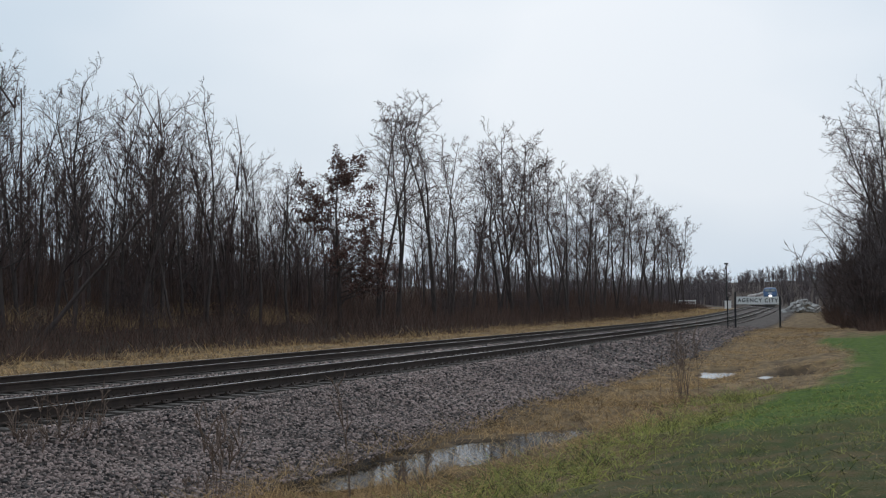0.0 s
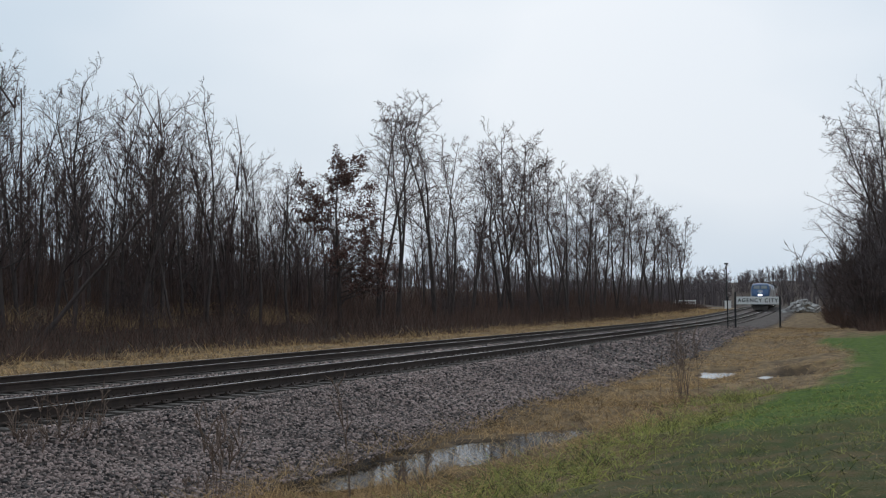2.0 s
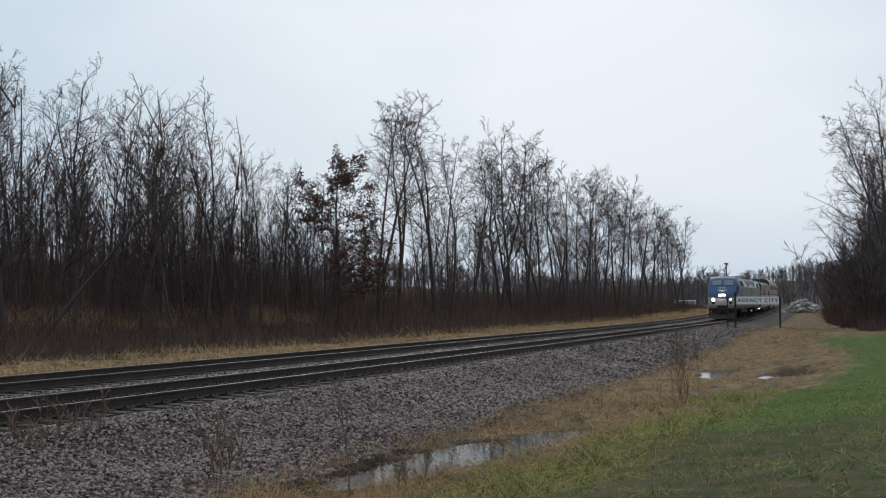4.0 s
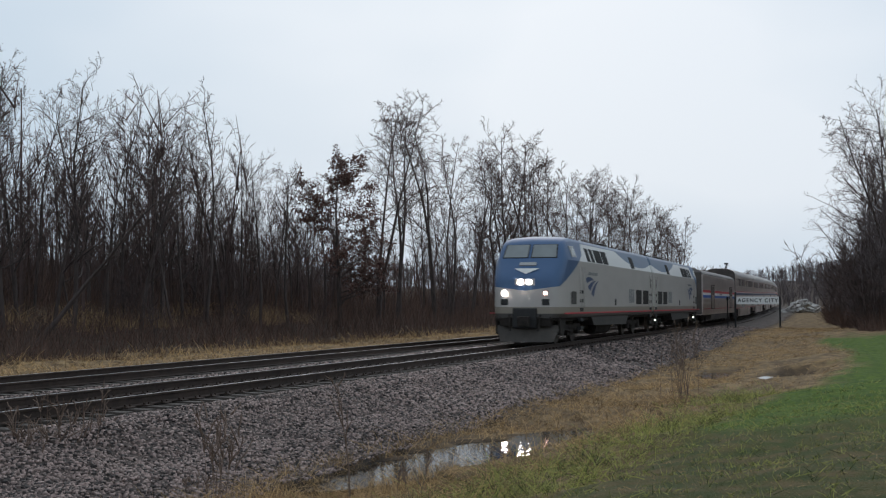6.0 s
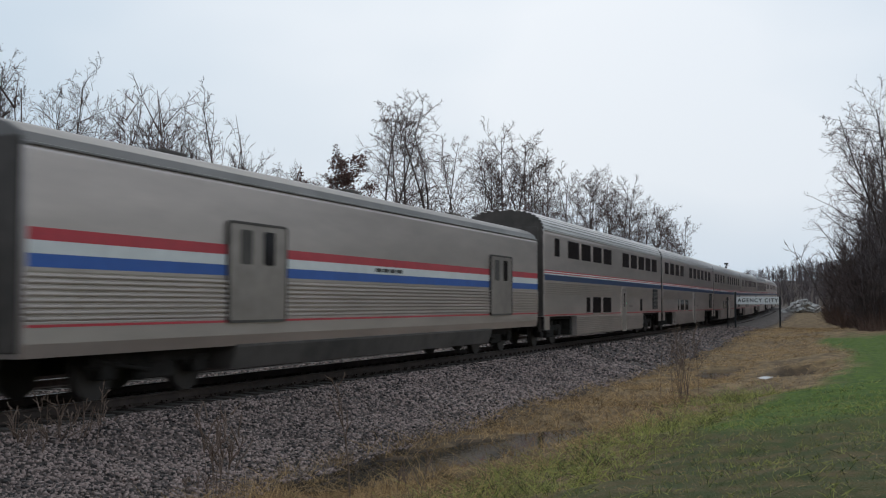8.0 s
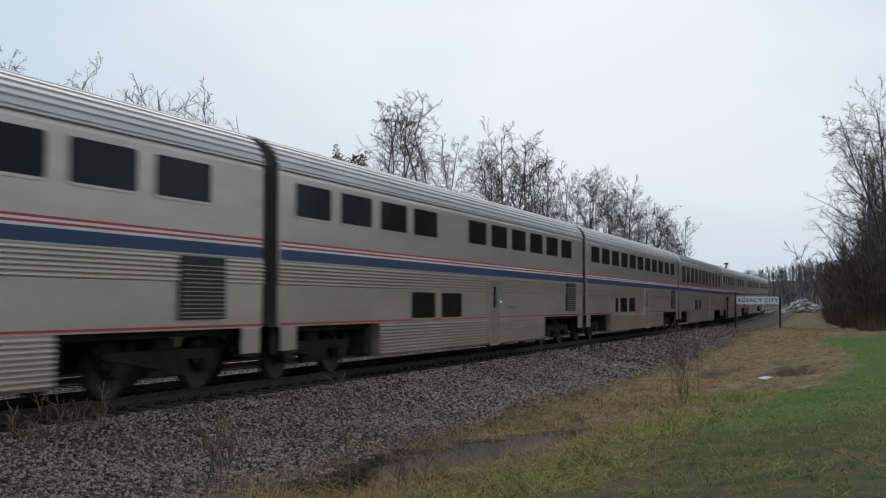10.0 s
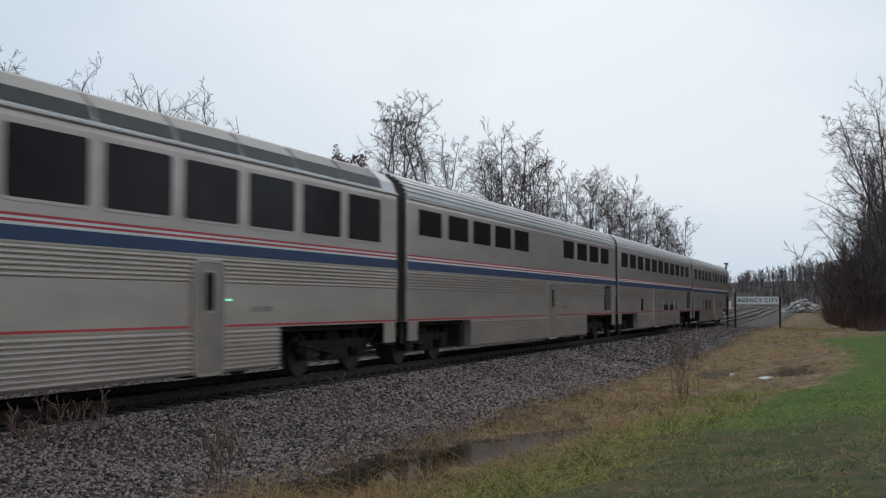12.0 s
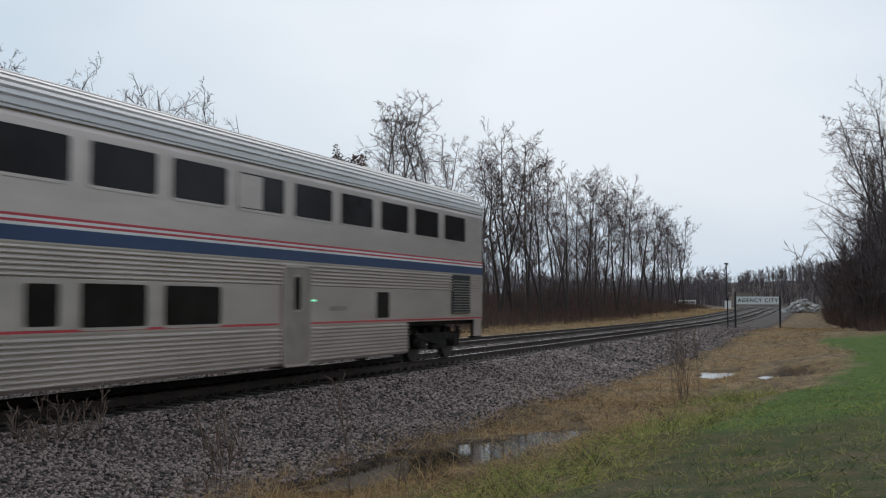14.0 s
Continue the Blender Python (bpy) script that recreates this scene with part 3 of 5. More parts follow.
def stripe(parent, name, x0, x1, z0, z1, half, material, gaps=()):
    for sy in (-1, 1):
        bm = bmesh.new()
        cuts = [x0] + [g for p in gaps for g in p] + [x1]
        for a, b in zip(cuts[::2], cuts[1::2]):
            box(bm, a, b, sy * (half - 0.01), sy * (half + 0.004), z0, z1)
        part(name, bm, material, parent)


def coupler(parent, x, way):
    bm = bmesh.new()
    box(bm, x, x + way * 0.45, -0.12, 0.12, 0.78, 1.0, 0.03)
    box(bm, x + way * 0.30, x + way * 0.55, -0.2, 0.16, 0.74, 1.04, 0.04)
    for y in (-0.7, 0.65):
        rod(bm, (x, y, 0.95), (x + way * 0.4, y * 0.9, 0.6), 0.03)
    part("coupler", bm, M_UNDER, parent)


def superliner(label, upper, lower, door, louvre, small=(), tall=False, plain=(), wide_door=()):
    """A two-level stainless passenger car; places are metres from its front end."""
    car = empty("passenger_car")
    tagged(car, label, "railway car", "cars of the train")
    L, H = 25.91, 1.52
    body_len = 25.32
    o = -L / 2
    side = [(H, 1.10), (H, 1.90)] + flutes(1.92, 2.38, 6, H, 0.034) + [(H, 2.39), (H, 4.10)]
    if tall:
        roof = [(H, 4.20), (H + 0.03, 4.215), (H + 0.03, 4.25), (H - 0.02, 4.27), (1.40, 4.52), (1.18, 4.74), (0.8, 4.87), (0.4, 4.92), (0.0, 4.93)]
    else:
        roof = [(H - 0.02, 4.19), (H + 0.03, 4.20), (H + 0.03, 4.235), (H - 0.03, 4.24)] + ribbed_roof(H - 0.04, 4.25, 4.93, 9) + [(0.0, 4.94)]
    shell(car, body_len, side, [(H - 0.02, 4.19)], "body", M_STEEL, "dull stainless steel body with fluted bands")
    shell(car, body_len, [(H - 0.02, 4.193)], roof, "roof", M_ROOFSTEEL, "ribbed pale steel roof")
    for sx in (-1, 1):
        cap = [(y * 0.985, z) for y, z in [(H - 0.02, 1.14), (H - 0.02, 4.19)] + roof[3:]]
        prof = [(-y, z - 0.012) for y, z in cap] + [(y, z - 0.012) for y, z in reversed(cap)]
        part("end_sheet", loft([[(sx * x, y, z) for y, z in prof] for x in (body_len / 2 - 0.05, body_len / 2 + 0.025)]), M_END, car, "grimy dark end sheet")
    # fluted skirt between the trucks
    sk = [(H - 0.02, 0.32)] + flutes(0.36, 1.08, 9, H, 0.034) + [(H, 1.098)]
    prof = [(-y, z) for y, z in sk] + [(y, z) for y, z in reversed(sk)]
    x0, x1 = o + 5.15, o + 19.75
    part("skirt", loft([[(x, y, z) for y, z in prof] for x in (x0, x1)]), M_STEEL, car, "fluted stainless steel skirt")
    # end posts and diaphragm
    for sx in (-1, 1):
        e = bmesh.new()
        box(e, sx * (body_len / 2 - 0.01), sx * (body_len / 2 + 0.05), -1.30, 1.30, 1.14, 4.32, 0.02)
        box(e, sx * (body_len / 2), sx * (L / 2 - 0.02), -0.62, 0.62, 1.25, 3.62, 0.05)
        box(e, sx * (body_len / 2 - 0.35), sx * (body_len / 2 - 0.15), -1.35, -1.25, 0.55, 1.12, 0.02)
        box(e, sx * (body_len / 2 - 0.35), sx * (body_len / 2 - 0.15), 1.25, 1.35, 0.55, 1.12, 0.02)
        part("car_end", e, M_END, car, "grimy car end with a diaphragm")
        for sy in (-1, 1):
            es = part("end_skirt", boxed(sx * (body_len / 2 - 0.75), sx * (body_len / 2 - 0.12), sy * (H - 0.05), sy * H, 0.62, 1.10, 0.015), M_STEEL, car, "short steel skirt at the car end")
            part("end_step", boxed(sx * (body_len / 2 - 0.7), sx * (body_len / 2 - 0.2), sy * (H - 0.22), sy * (H + 0.02), 0.56, 0.61, 0.01), M_UNDER, es)
        coupler(car, sx * (body_len / 2 - 0.1), sx)
    gap = [(o + door[0], o + door[1])] if door else []
    stripe(car, "red_stripe", -body_len / 2 + 0.05, body_len / 2 - 0.05, 2.750, 2.790, H, M_RED)
    stripe(car, "white_stripe", -body_len / 2 + 0.05, body_len / 2 - 0.05, 2.710, 2.748, H, M_WHITE)
    stripe(car, "red_stripe", -body_len / 2 + 0.05, body_len / 2 - 0.05, 2.670, 2.708, H, M_RED)
    stripe(car, "white_stripe", -body_len / 2 + 0.05, body_len / 2 - 0.05, 2.625, 2.668, H, M_WHITE)
    stripe(car, "blue_stripe", -body_len / 2 + 0.05, body_len / 2 - 0.05, 2.415, 2.623, H, M_BLUE)
    stripe(car, "red_stripe", -body_len / 2 + 0.05, body_len / 2 - 0.05, 1.13, 1.17, H, M_RED, gap)
    for a, b in upper:
        if tall:
            window(car, o + a, o + b, 3.02, 3.98, H)
        else:
            window(car, o + a, o + b, 3.34, 3.96, H)
    for a, b in lower:
        window(car, o + a, o + b, 1.21, 1.82, H)
    for a, b in small:
        window(car, o + a, o + b, 1.24, 1.80, H, name="small_window")
    if door:
        a, b = o + door[0], o + door[1]
        for sy in (-1, 1):
            dr = part("door", rounded_panel(a + 0.10, b - 0.10, 0.34, 2.27, sy * (H + 0.052), sy * 0.09, 0.08), M_DOOR, car, "stainless steel boarding door")
            part("door_frame", frame_ring(a + 0.10, b - 0.10, 0.34, 2.27, sy * (H + 0.066), sy * 0.09, 0.05), M_STEEL, car)
            c = (a + b) / 2
            part("door_window", rounded_panel(c - 0.15, c + 0.15, 1.42, 2.10, sy * (H + 0.060), sy * 0.02, 0.1), M_GLASS, dr)
            part("window_frame", frame_ring(c - 0.15, c + 0.15, 1.42, 2.10, sy * (H + 0.066), sy * 0.03, 0.035, 0.1), M_STEEL, dr)
            part("marker_light", boxed(b + 0.12, b + 0.19, sy * (H - 0.01), sy * (H + 0.03), 1.605, 1.635), M_GREEN, car, "small green indicator light")
            part("hatch", rounded_panel(b + 0.95, b + 1.75, 1.40, 1.50, sy * (H + 0.008), sy * 0.02, 0.03), M_DOOR, car)
            st = bmesh.new()
            box(st, a + 0.12, b - 0.12, sy * 1.2, sy * (H + 0.05), 0.27, 0.33, 0.01)
            part("step", st, M_UNDER, dr)
    if louvre:
        a, b = o + louvre[0], o + louvre[1]
        for sy in (-1, 1):
            bm = bmesh.new()
            box(bm, a, b, sy * (H - 0.01), sy * (H + 0.052), 1.28, 2.36)
            lv = part("louvre", bm, M_DARK, car, "dark slatted vent")
            sl = bmesh.new()
            for k in range(13):
                z = 1.31 + k * 0.073
                box(sl, a, b, sy * (H + 0.05), sy * (H + 0.066), z, z + 0.022)
            part("slats", sl, M_DOOR, lv)
    for a, b, z0, z1 in plain:
        for sy in (-1, 1):
            part("panel", rounded_panel(o + a, o + b, z0, z1, sy * (H + 0.012), sy * 0.03, 0.03), M_STEEL, car)
    # gear under the floor
    u = bmesh.new()
    box(u, -body_len / 2 + 0.3, body_len / 2 - 0.3, -1.3, 1.3, 0.98, 1.12)
    box(u, o + 4.75, o + 5.12, -1.35, 1.35, 0.35, 1.0, 0.03)
    box(u, o + 19.8, o + 20.1, -1.35, 1.35, 0.45, 1.0, 0.03)
    part("underframe", u, M_UNDER, car)
    truck(car, o + 2.75)
    truck(car, o + L - 2.75)
    if tall:
        for a, b in upper:
            for sy in (-1, 1):
                bm = bmesh.new()
                rows = [[(x, sy * (y + 0.012), z + 0.012) for y, z in ((1.49, 4.29), (1.41, 4.52), (1.19, 4.74), (0.8, 4.872))] for x in (o + a - 0.19, o + b + 0.19)]
                part("roof_window", loft(rows, False), M_ROOFGLASS, car, "curved grey roof window")
    return car


def pitch_row(first, n, wide=1.58, step=2.135):
    return [(first + k * step, first + k * step + wide) for k in range(n)]


COACH_UP = pitch_row(1.05, 11)
SLEEPER_UP = [(1.0, 2.5), (3.1, 4.65), (5.25, 6.8), (7.35, 8.95)] + pitch_row(11.58, 6, 1.53, 2.115)


def locomotive(label):
    """A sleek passenger diesel: slanted nose, leaning upper sides, grilles, skirted tank and two trucks. Its nose points to -x."""
    loco = empty("locomotive")
    tagged(loco, label, "locomotive", "locomotives of the train")
    L = 21.4
    o = -L / 2

    def section(x, half, top, k=1.0):
        zs = min(3.28, top - 0.42)
        pts = [(half * 0.97, 1.02), (half, 1.08), (half, 1.20)]
        for f in (0.2, 0.4, 0.6, 0.8, 1.0):
            pts.append((half, 1.20 + (zs - 1.20) * f))
        lean = 0.26 * k + 0.16 * (1 - k)
        up = top - zs
        pts += [(half - lean * 0.5, zs + up * 0.42), (half - lean, zs + up * 0.80), (half - lean - 0.10, zs + up * 0.92), (half - lean - 0.34, zs + up * 0.98), (half * 0.35, top), (0.0, top + 0.015)]
        return [(x, -y, z) for y, z in pts] + [(x, y, z) for y, z in reversed(pts[:-1])]

    st = [(0.95, 0.98, 2.44), (0.99, 1.10, 2.54), (1.06, 1.20, 2.66), (1.20, 1.28, 2.84), (1.38, 1.33, 3.04), (1.56, 1.37, 3.26), (1.70, 1.39, 3.44), (1.85, 1.41, 3.64), (1.99, 1.43, 3.84), (2.12, 1.44, 3.98), (2.28, 1.455, 4.10), (2.53, 1.475, 4.18), (2.9, 1.495, 4.23), (3.4, 1.50, 4.26), (8, 1.50, 4.26), (14, 1.50, 4.26), (20.4, 1.50, 4.26), (20.9, 1.49, 4.24), (21.05, 1.44, 4.16)]
    n = o + 0.35
    rows = [section((n if p < 3.45 else o) + p, h, t, min(1.0, max(0.0, (p - 1.8) / 1.2))) for p, h, t in st]
    body = part("body", loft(rows), M_LOCO, loco, "silver-grey body with a blue nose and blue roof sweeps")
    for poly in body.data.polygons:
        poly.use_smooth = abs(poly.normal.x) > 0.12 and poly.center.x < o + 3.4
    for a, b, w, h in ((12.3, 13.6, 0.60, 0.16), (16.9, 18.3, 0.7, 0.10), (5.9, 6.8, 0.35, 0.08)):
        part("roof_hatch", boxed(o + a, o + b, -w, w, 4.24, 4.27 + h, 0.05), M_UNDER, loco, "dark roof hatch")
    # windscreens, set on the slant of the nose
    for sy in (-1, 1):
        w = bmesh.new()
        g = bmesh.new()
        x0, z0, x1, z1 = 1.98, 3.36, 2.36, 3.86
        for bmx, e, off in ((w, 0.045, 0.012), (g, 0.0, 0.022)):
            vs = []
            for yy, ff in ((0.09 - e, 0 - e), (1.06 + e, 0 - e), (1.00 + e, 1 + e), (0.09 - e, 1 + e)):
                vs.append(bmx.verts.new((o + x0 + (x1 - x0) * ff - off - (0.0 if yy < 0.5 else -0.03), sy * yy, z0 + (z1 - z0) * ff + off)))
            f = bmx.faces.new(vs)
            ex = bmesh.ops.extrude_face_region(bmx, geom=[f])
            bmesh.ops.translate(bmx, verts=[v for v in ex["geom"] if isinstance(v, bmesh.types.BMVert)], vec=(0.06, 0, -0.06))
            bmesh.ops.recalc_face_normals(bmx, faces=bmx.faces)
        fr = part("windscreen", w, M_DARK, loco, "slanted cab windscreen")
        part("pane", g, M_CABGLASS, fr)
        # cab side window
        cw = part("cab_window", lean_panel(o + 2.95, o + 3.72, 3.42, 3.86, sy, 0.012), M_PALEGREY, loco, "cab side window in a pale frame")
        part("pane", lean_panel(o + 3.12, o + 3.62, 3.46, 3.82, sy, 0.022), M_CABGLASS, cw)
        # dark openings in the leaning band
        for a, b in ((5.55, 6.10), (6.40, 6.92), (7.2, 8.5), (8.72, 9.7), (15.15, 16.0)):
            sc = part("side_screen", lean_panel(o + a, o + b, 3.32, 3.88, sy, 0.014), M_DARK, loco, "dark intake screen")
            sl = bmesh.new()
            for k in range(7):
                z = 3.36 + k * 0.073
                yy = 1.5 - 0.26 * (z - 3.28) / 0.78 + 0.016
                box(sl, o + a + 0.03, o + b - 0.03, sy * (yy - 0.01), sy * (yy + 0.012), z, z + 0.022)
            part("slats", sl, M_DARK, sc)
        # big grilles
        for a, b in ((16.2, 17.75), (18.1, 19.8)):
            fr = part("grille", frame_ring(o + a, o + b, 1.55, 2.27, sy * 1.515, sy * 0.03, 0.05, 0.05), M_LOCOPLAIN, loco, "black radiator grille")
            part("backing", boxed(o + a, o + b, sy * 1.49, sy * 1.503, 1.55, 2.27), M_DARK, fr)
            sl = bmesh.new()
            for k in range(16):
                z = 1.57 + k * 0.044
                box(sl, o + a, o + b, sy * 1.503, sy * 1.511, z, z + 0.018)
            part("slats", sl, M_UNDER, fr)
        # crew door with grab rails and steps
        dr = part("door", rounded_panel(o + 2.75, o + 3.45, 1.55, 2.05, sy * 1.512, sy * 0.03, 0.04), M_TANK, loco, "recessed grey step box")
        for px in (4.05, 4.62, 20.0, 20.75):
            hr = bmesh.new()
            rod(hr, (o + px, sy * 1.56, 1.45), (o + px, sy * 1.56, 3.05), 0.018)
            for z in (1.45, 2.2, 3.05):
                rod(hr, (o + px, sy * 1.49, z), (o + px, sy * 1.56, z), 0.014)
            part("grab_rail", hr, M_LOCOPLAIN, loco)
        for px in (4.1, 20.1):
            for z in (0.52, 0.86, 1.26, 1.62, 1.98):
                # Proud dark blocks; the shade of the step recesses is in their colour.
                part("side_step", boxed(o + px, o + px + 0.48, sy * 1.40, sy * 1.53, z, z + 0.14, 0.01), M_DARK, loco, "dark step block standing for a shaded recess")
        cd = part("crew_door", rounded_panel(o + 20.12, o + 20.66, 1.30, 3.12, sy * 1.512, sy * 0.03, 0.05), M_LOCOPLAIN, loco, "grey crew door with a small dark window")
        part("pane", rounded_panel(o + 20.24, o + 20.54, 2.42, 2.92, sy * 1.518, sy * 0.02, 0.06), M_DARK, cd)
        part("small_vent", boxed(o + 11.0, o + 11.32, sy * 1.49, sy * 1.512, 1.50, 1.80), M_DARK, loco)
        part("red_line", boxed(o + 1.6, o + 20.9, sy * 1.49, sy * 1.507, 1.17, 1.225), M_RED, loco)
        # fin emblem and two worn word bars
        for up, dn in ((((4.65, 2.60), (5.4, 2.78), (6.25, 2.56)), ((4.98, 2.40), (5.5, 2.56), (6.25, 2.56))), (((5.05, 2.24), (5.7, 2.55), (6.65, 2.54)), ((5.58, 2.10), (5.95, 2.42), (6.65, 2.54))), (((5.72, 1.97), (6.15, 2.45), (7.2, 2.56)), ((6.2, 1.85), (6.45, 2.35), (7.2, 2.56)))):
            bm = bmesh.new()

            def bow(c, f):
                return [(1 - f) ** 2 * c[0][i] + 2 * f * (1 - f) * c[1][i] + f * f * c[2][i] for i in (0, 1)]
            pts = [bow(up, i / 10) for i in range(11)] + [bow(dn, i / 10) for i in range(9, -1, -1)]
            bm.faces.new([bm.verts.new((o + 0.4 + x, sy * 1.506, z)) for x, z in pts])
            bmesh.ops.recalc_face_normals(bm, faces=bm.faces)
            for f in bm.faces:
                if f.normal.y * sy < 0:
                    f.normal_flip()
            part("emblem_fin", bm, M_BLUE, loco, "dark blue curved emblem fin")
        for k in range(6):
            part("word_bar", boxed(o + 5.6 + k * 0.30, o + 5.84 + k * 0.30, sy * 1.495, sy * 1.506, 2.76, 2.88), M_NUMBER, loco, "worn grey lettering")
        for k in range(3):
            part("number_bar", boxed(o + 14.42 + k * 0.46, o + 14.78 + k * 0.46, sy * 1.495, sy * 1.506, 1.62, 2.30), M_NUMBER, loco, "faded grey number bar")
        # tank skirt
        tk = bmesh.new()
        vs = []
        for px, pz in ((6.3, 1.07), (6.9, 0.66), (13.9, 0.60), (14.5, 1.07)):
            vs.append(tk.verts.new((o + px, sy * 1.44, pz)))
        f = tk.faces.new(vs)
        ex = bmesh.ops.extrude_face_region(tk, geom=[f])
        bmesh.ops.translate(tk, verts=[v for v in ex["geom"] if isinstance(v, bmesh.types.BMVert)], vec=(0, -sy * 0.5, 0))
        bmesh.ops.recalc_face_normals(tk, faces=tk.faces)
        part("tank_skirt", tk, M_TANK, loco, "grey fuel tank skirt")
    tank = bmesh.new()
    rod(tank, (o + 8.6, -0.85, 0.52), (o + 11.6, -0.85, 0.52), 0.30, seg=16)
    rod(tank, (o + 8.6, 0.85, 0.52), (o + 11.6, 0.85, 0.52), 0.30, seg=16)
    box(tank, o + 7.2, o + 13.6, -0.8, 0.8, 0.45, 1.05, 0.05)
    part("fuel_tank", tank, M_UNDER, loco)
    ub = bmesh.new()
    box(ub, o + 1.6, o + 20.9, -1.3, 1.3, 0.9, 1.1, 0.02)
    part("underframe", ub, M_UNDER, loco)
    # pilot plow, curved and raked, with side sheets behind it
    rows = []
    for z, out in ((0.74, 0.10), (0.55, 0.04), (0.35, 0.0), (0.10, -0.04)):
        rows.append([(n + 0.92 + out + 0.05 + 0.40 * (abs(y) / 1.38) ** 2.2, y, z) for y in np.linspace(-1, 1, 15) * (1.02 + 0.36 * z)])
    pl = loft(rows, False)
    ex = bmesh.ops.extrude_face_region(pl, geom=list(pl.faces))
    bmesh.ops.translate(pl, verts=[v for v in ex["geom"] if isinstance(v, bmesh.types.BMVert)], vec=(0.08, 0, 0))
    bmesh.ops.recalc_face_normals(pl, faces=pl.faces)
    part("pilot", pl, M_PILOT, loco, "grimy grey pilot plow")
    for sy in (-1, 1):
        sh = bmesh.new()
        vs = [sh.verts.new((n + px, sy * 1.30, pz)) for px, pz in ((1.30, 1.06), (1.36, 0.40), (1.80, 0.32), (2.05, 0.60), (2.30, 1.06))]
        f = sh.faces.new(vs)
        ex = bmesh.ops.extrude_face_region(sh, geom=[f])
        bmesh.ops.translate(sh, verts=[v for v in ex["geom"] if isinstance(v, bmesh.types.BMVert)], vec=(0, -sy * 0.08, 0))
        bmesh.ops.recalc_face_normals(sh, faces=sh.faces)
        part("side_sheet", sh, M_UNDER, loco, "grimy dark side sheet")
        part("red_buffer_strip", boxed(n + 0.97, n + 1.06, sy * 0.50, sy * 1.02, 1.28, 1.37, 0.01), M_RED, loco)
        part("air_hose", rod(bmesh.new(), (n + 0.93, sy * 0.62, 1.15), (n + 0.80, sy * 0.56, 0.52), 0.04), M_UNDER, loco)
        part("uncoupling_lever", rod(bmesh.new(), (n + 0.82, sy * 0.5, 1.04), (n + 0.99, sy * 1.18, 0.96), 0.022), M_UNDER, loco)
    # Solid dark block; the coupler recess's shade is put into its colour.
    part("pocket_shade_block", boxed(n + 0.955, n + 1.3, -1.02, 1.02, 0.70, 1.42, 0.03), M_UNDER, loco, "dark block for the shaded recess behind the coupler")
    cp = bmesh.new()
    box(cp, n + 0.55, n + 1.2, -0.15, 0.15, 0.76, 1.02, 0.04)
    box(cp, n + 0.50, n + 0.78, -0.26, 0.20, 0.70, 1.08, 0.05)
    part("coupler", cp, M_UNDER, loco, "dark coupler")
    part("drawgear", boxed(n + 0.86, n + 1.1, -0.48, 0.48, 0.62, 1.40, 0.05), M_DARK, loco)
    part("number_board", slanted(n + 1.40, 3.10, 0.34, 0.15), M_PALEGREY, loco, "pale number board")
    ch = bmesh.new()
    v = [ch.verts.new((n + p - 0.02, y, z)) for p, y, z in ((1.235, -0.50, 2.93), (1.235, 0.50, 2.93), (1.06, 0.0, 2.71))]
    ch.faces.new(v)
    ch.faces.new([ch.verts.new((c.co.x + 0.03, c.co.y, c.co.z)) for c in reversed(v)])
    part("nose_chevron", ch, M_WHITE, loco, "white chevron on the blue nose")
    truck(loco, o + 4.15, 2.75)
    truck(loco, o + 17.55, 2.75)
    return loco


def lean_panel(x0, x1, z0, z1, sy, proud):
    """A thin panel on the leaning upper side of a locomotive."""
    bm = bmesh.new()

    def yz(z, e):
        return sy * (1.5 - 0.26 * (z - 3.28) / 0.784 + e)
    a = [bm.verts.new((x, yz(z, proud), z)) for x, z in ((x0, z0), (x1, z0), (x1 - 0.05, z1), (x0 - 0.05, z1))]
    b = [bm.verts.new((v.co.x, yz(v.co.z, -0.03), v.co.z)) for v in a]
    bm.faces.new(a)
    for k in range(4):
        bm.faces.new((a[k], b[k], b[(k + 1) % 4], a[(k + 1) % 4]))
    bmesh.ops.recalc_face_normals(bm, faces=bm.faces)
    return bm


def slanted(x, z, half, tall):
    bm = bmesh.new()
    box(bm, x - 0.03, x + 0.05, -half, half, z - tall / 2, z + tall / 2, 0.01)
    bmesh.ops.rotate(bm, verts=bm.verts, cent=(x, 0, z), matrix=Matrix.Rotation(radians(36), 3, "Y"))
    return bm


def lights_on(loco):
    """The lit lamps of the leading locomotive."""
    o = -21.4 / 2 + 1.30
    hb = part("headlight_housing", boxed(o - 0.03, o + 0.2, -0.40, 0.40, 2.26, 2.53, 0.05), M_LOCOPLAIN, loco)
    for y in (-0.17, 0.17):
        part("headlight", rod(bmesh.new(), (o - 0.06, y, 2.40), (o - 0.02, y, 2.40), 0.095, seg=20), M_LAMP, hb, "lit headlight")
    for y in (-0.82, 0.82):
        ho = part("ditch_light_housing", rod(bmesh.new(), (o + 0.0, y, 1.97), (o + 0.14, y, 1.97), 0.16, seg=20), M_LOCOPLAIN, loco)
        part("ditch_light", rod(bmesh.new(), (o - 0.03, y, 1.97), (o + 0.0, y, 1.97), 0.10 if y > 0 else 0.07, seg=20), M_LAMP if y > 0 else M_AMBER, ho, "lit ditch light")
        part("nose_vent", boxed(o - 0.012, o + 0.12, y - 0.15, y + 0.15, 1.50, 1.75, 0.02), M_DARK, loco)


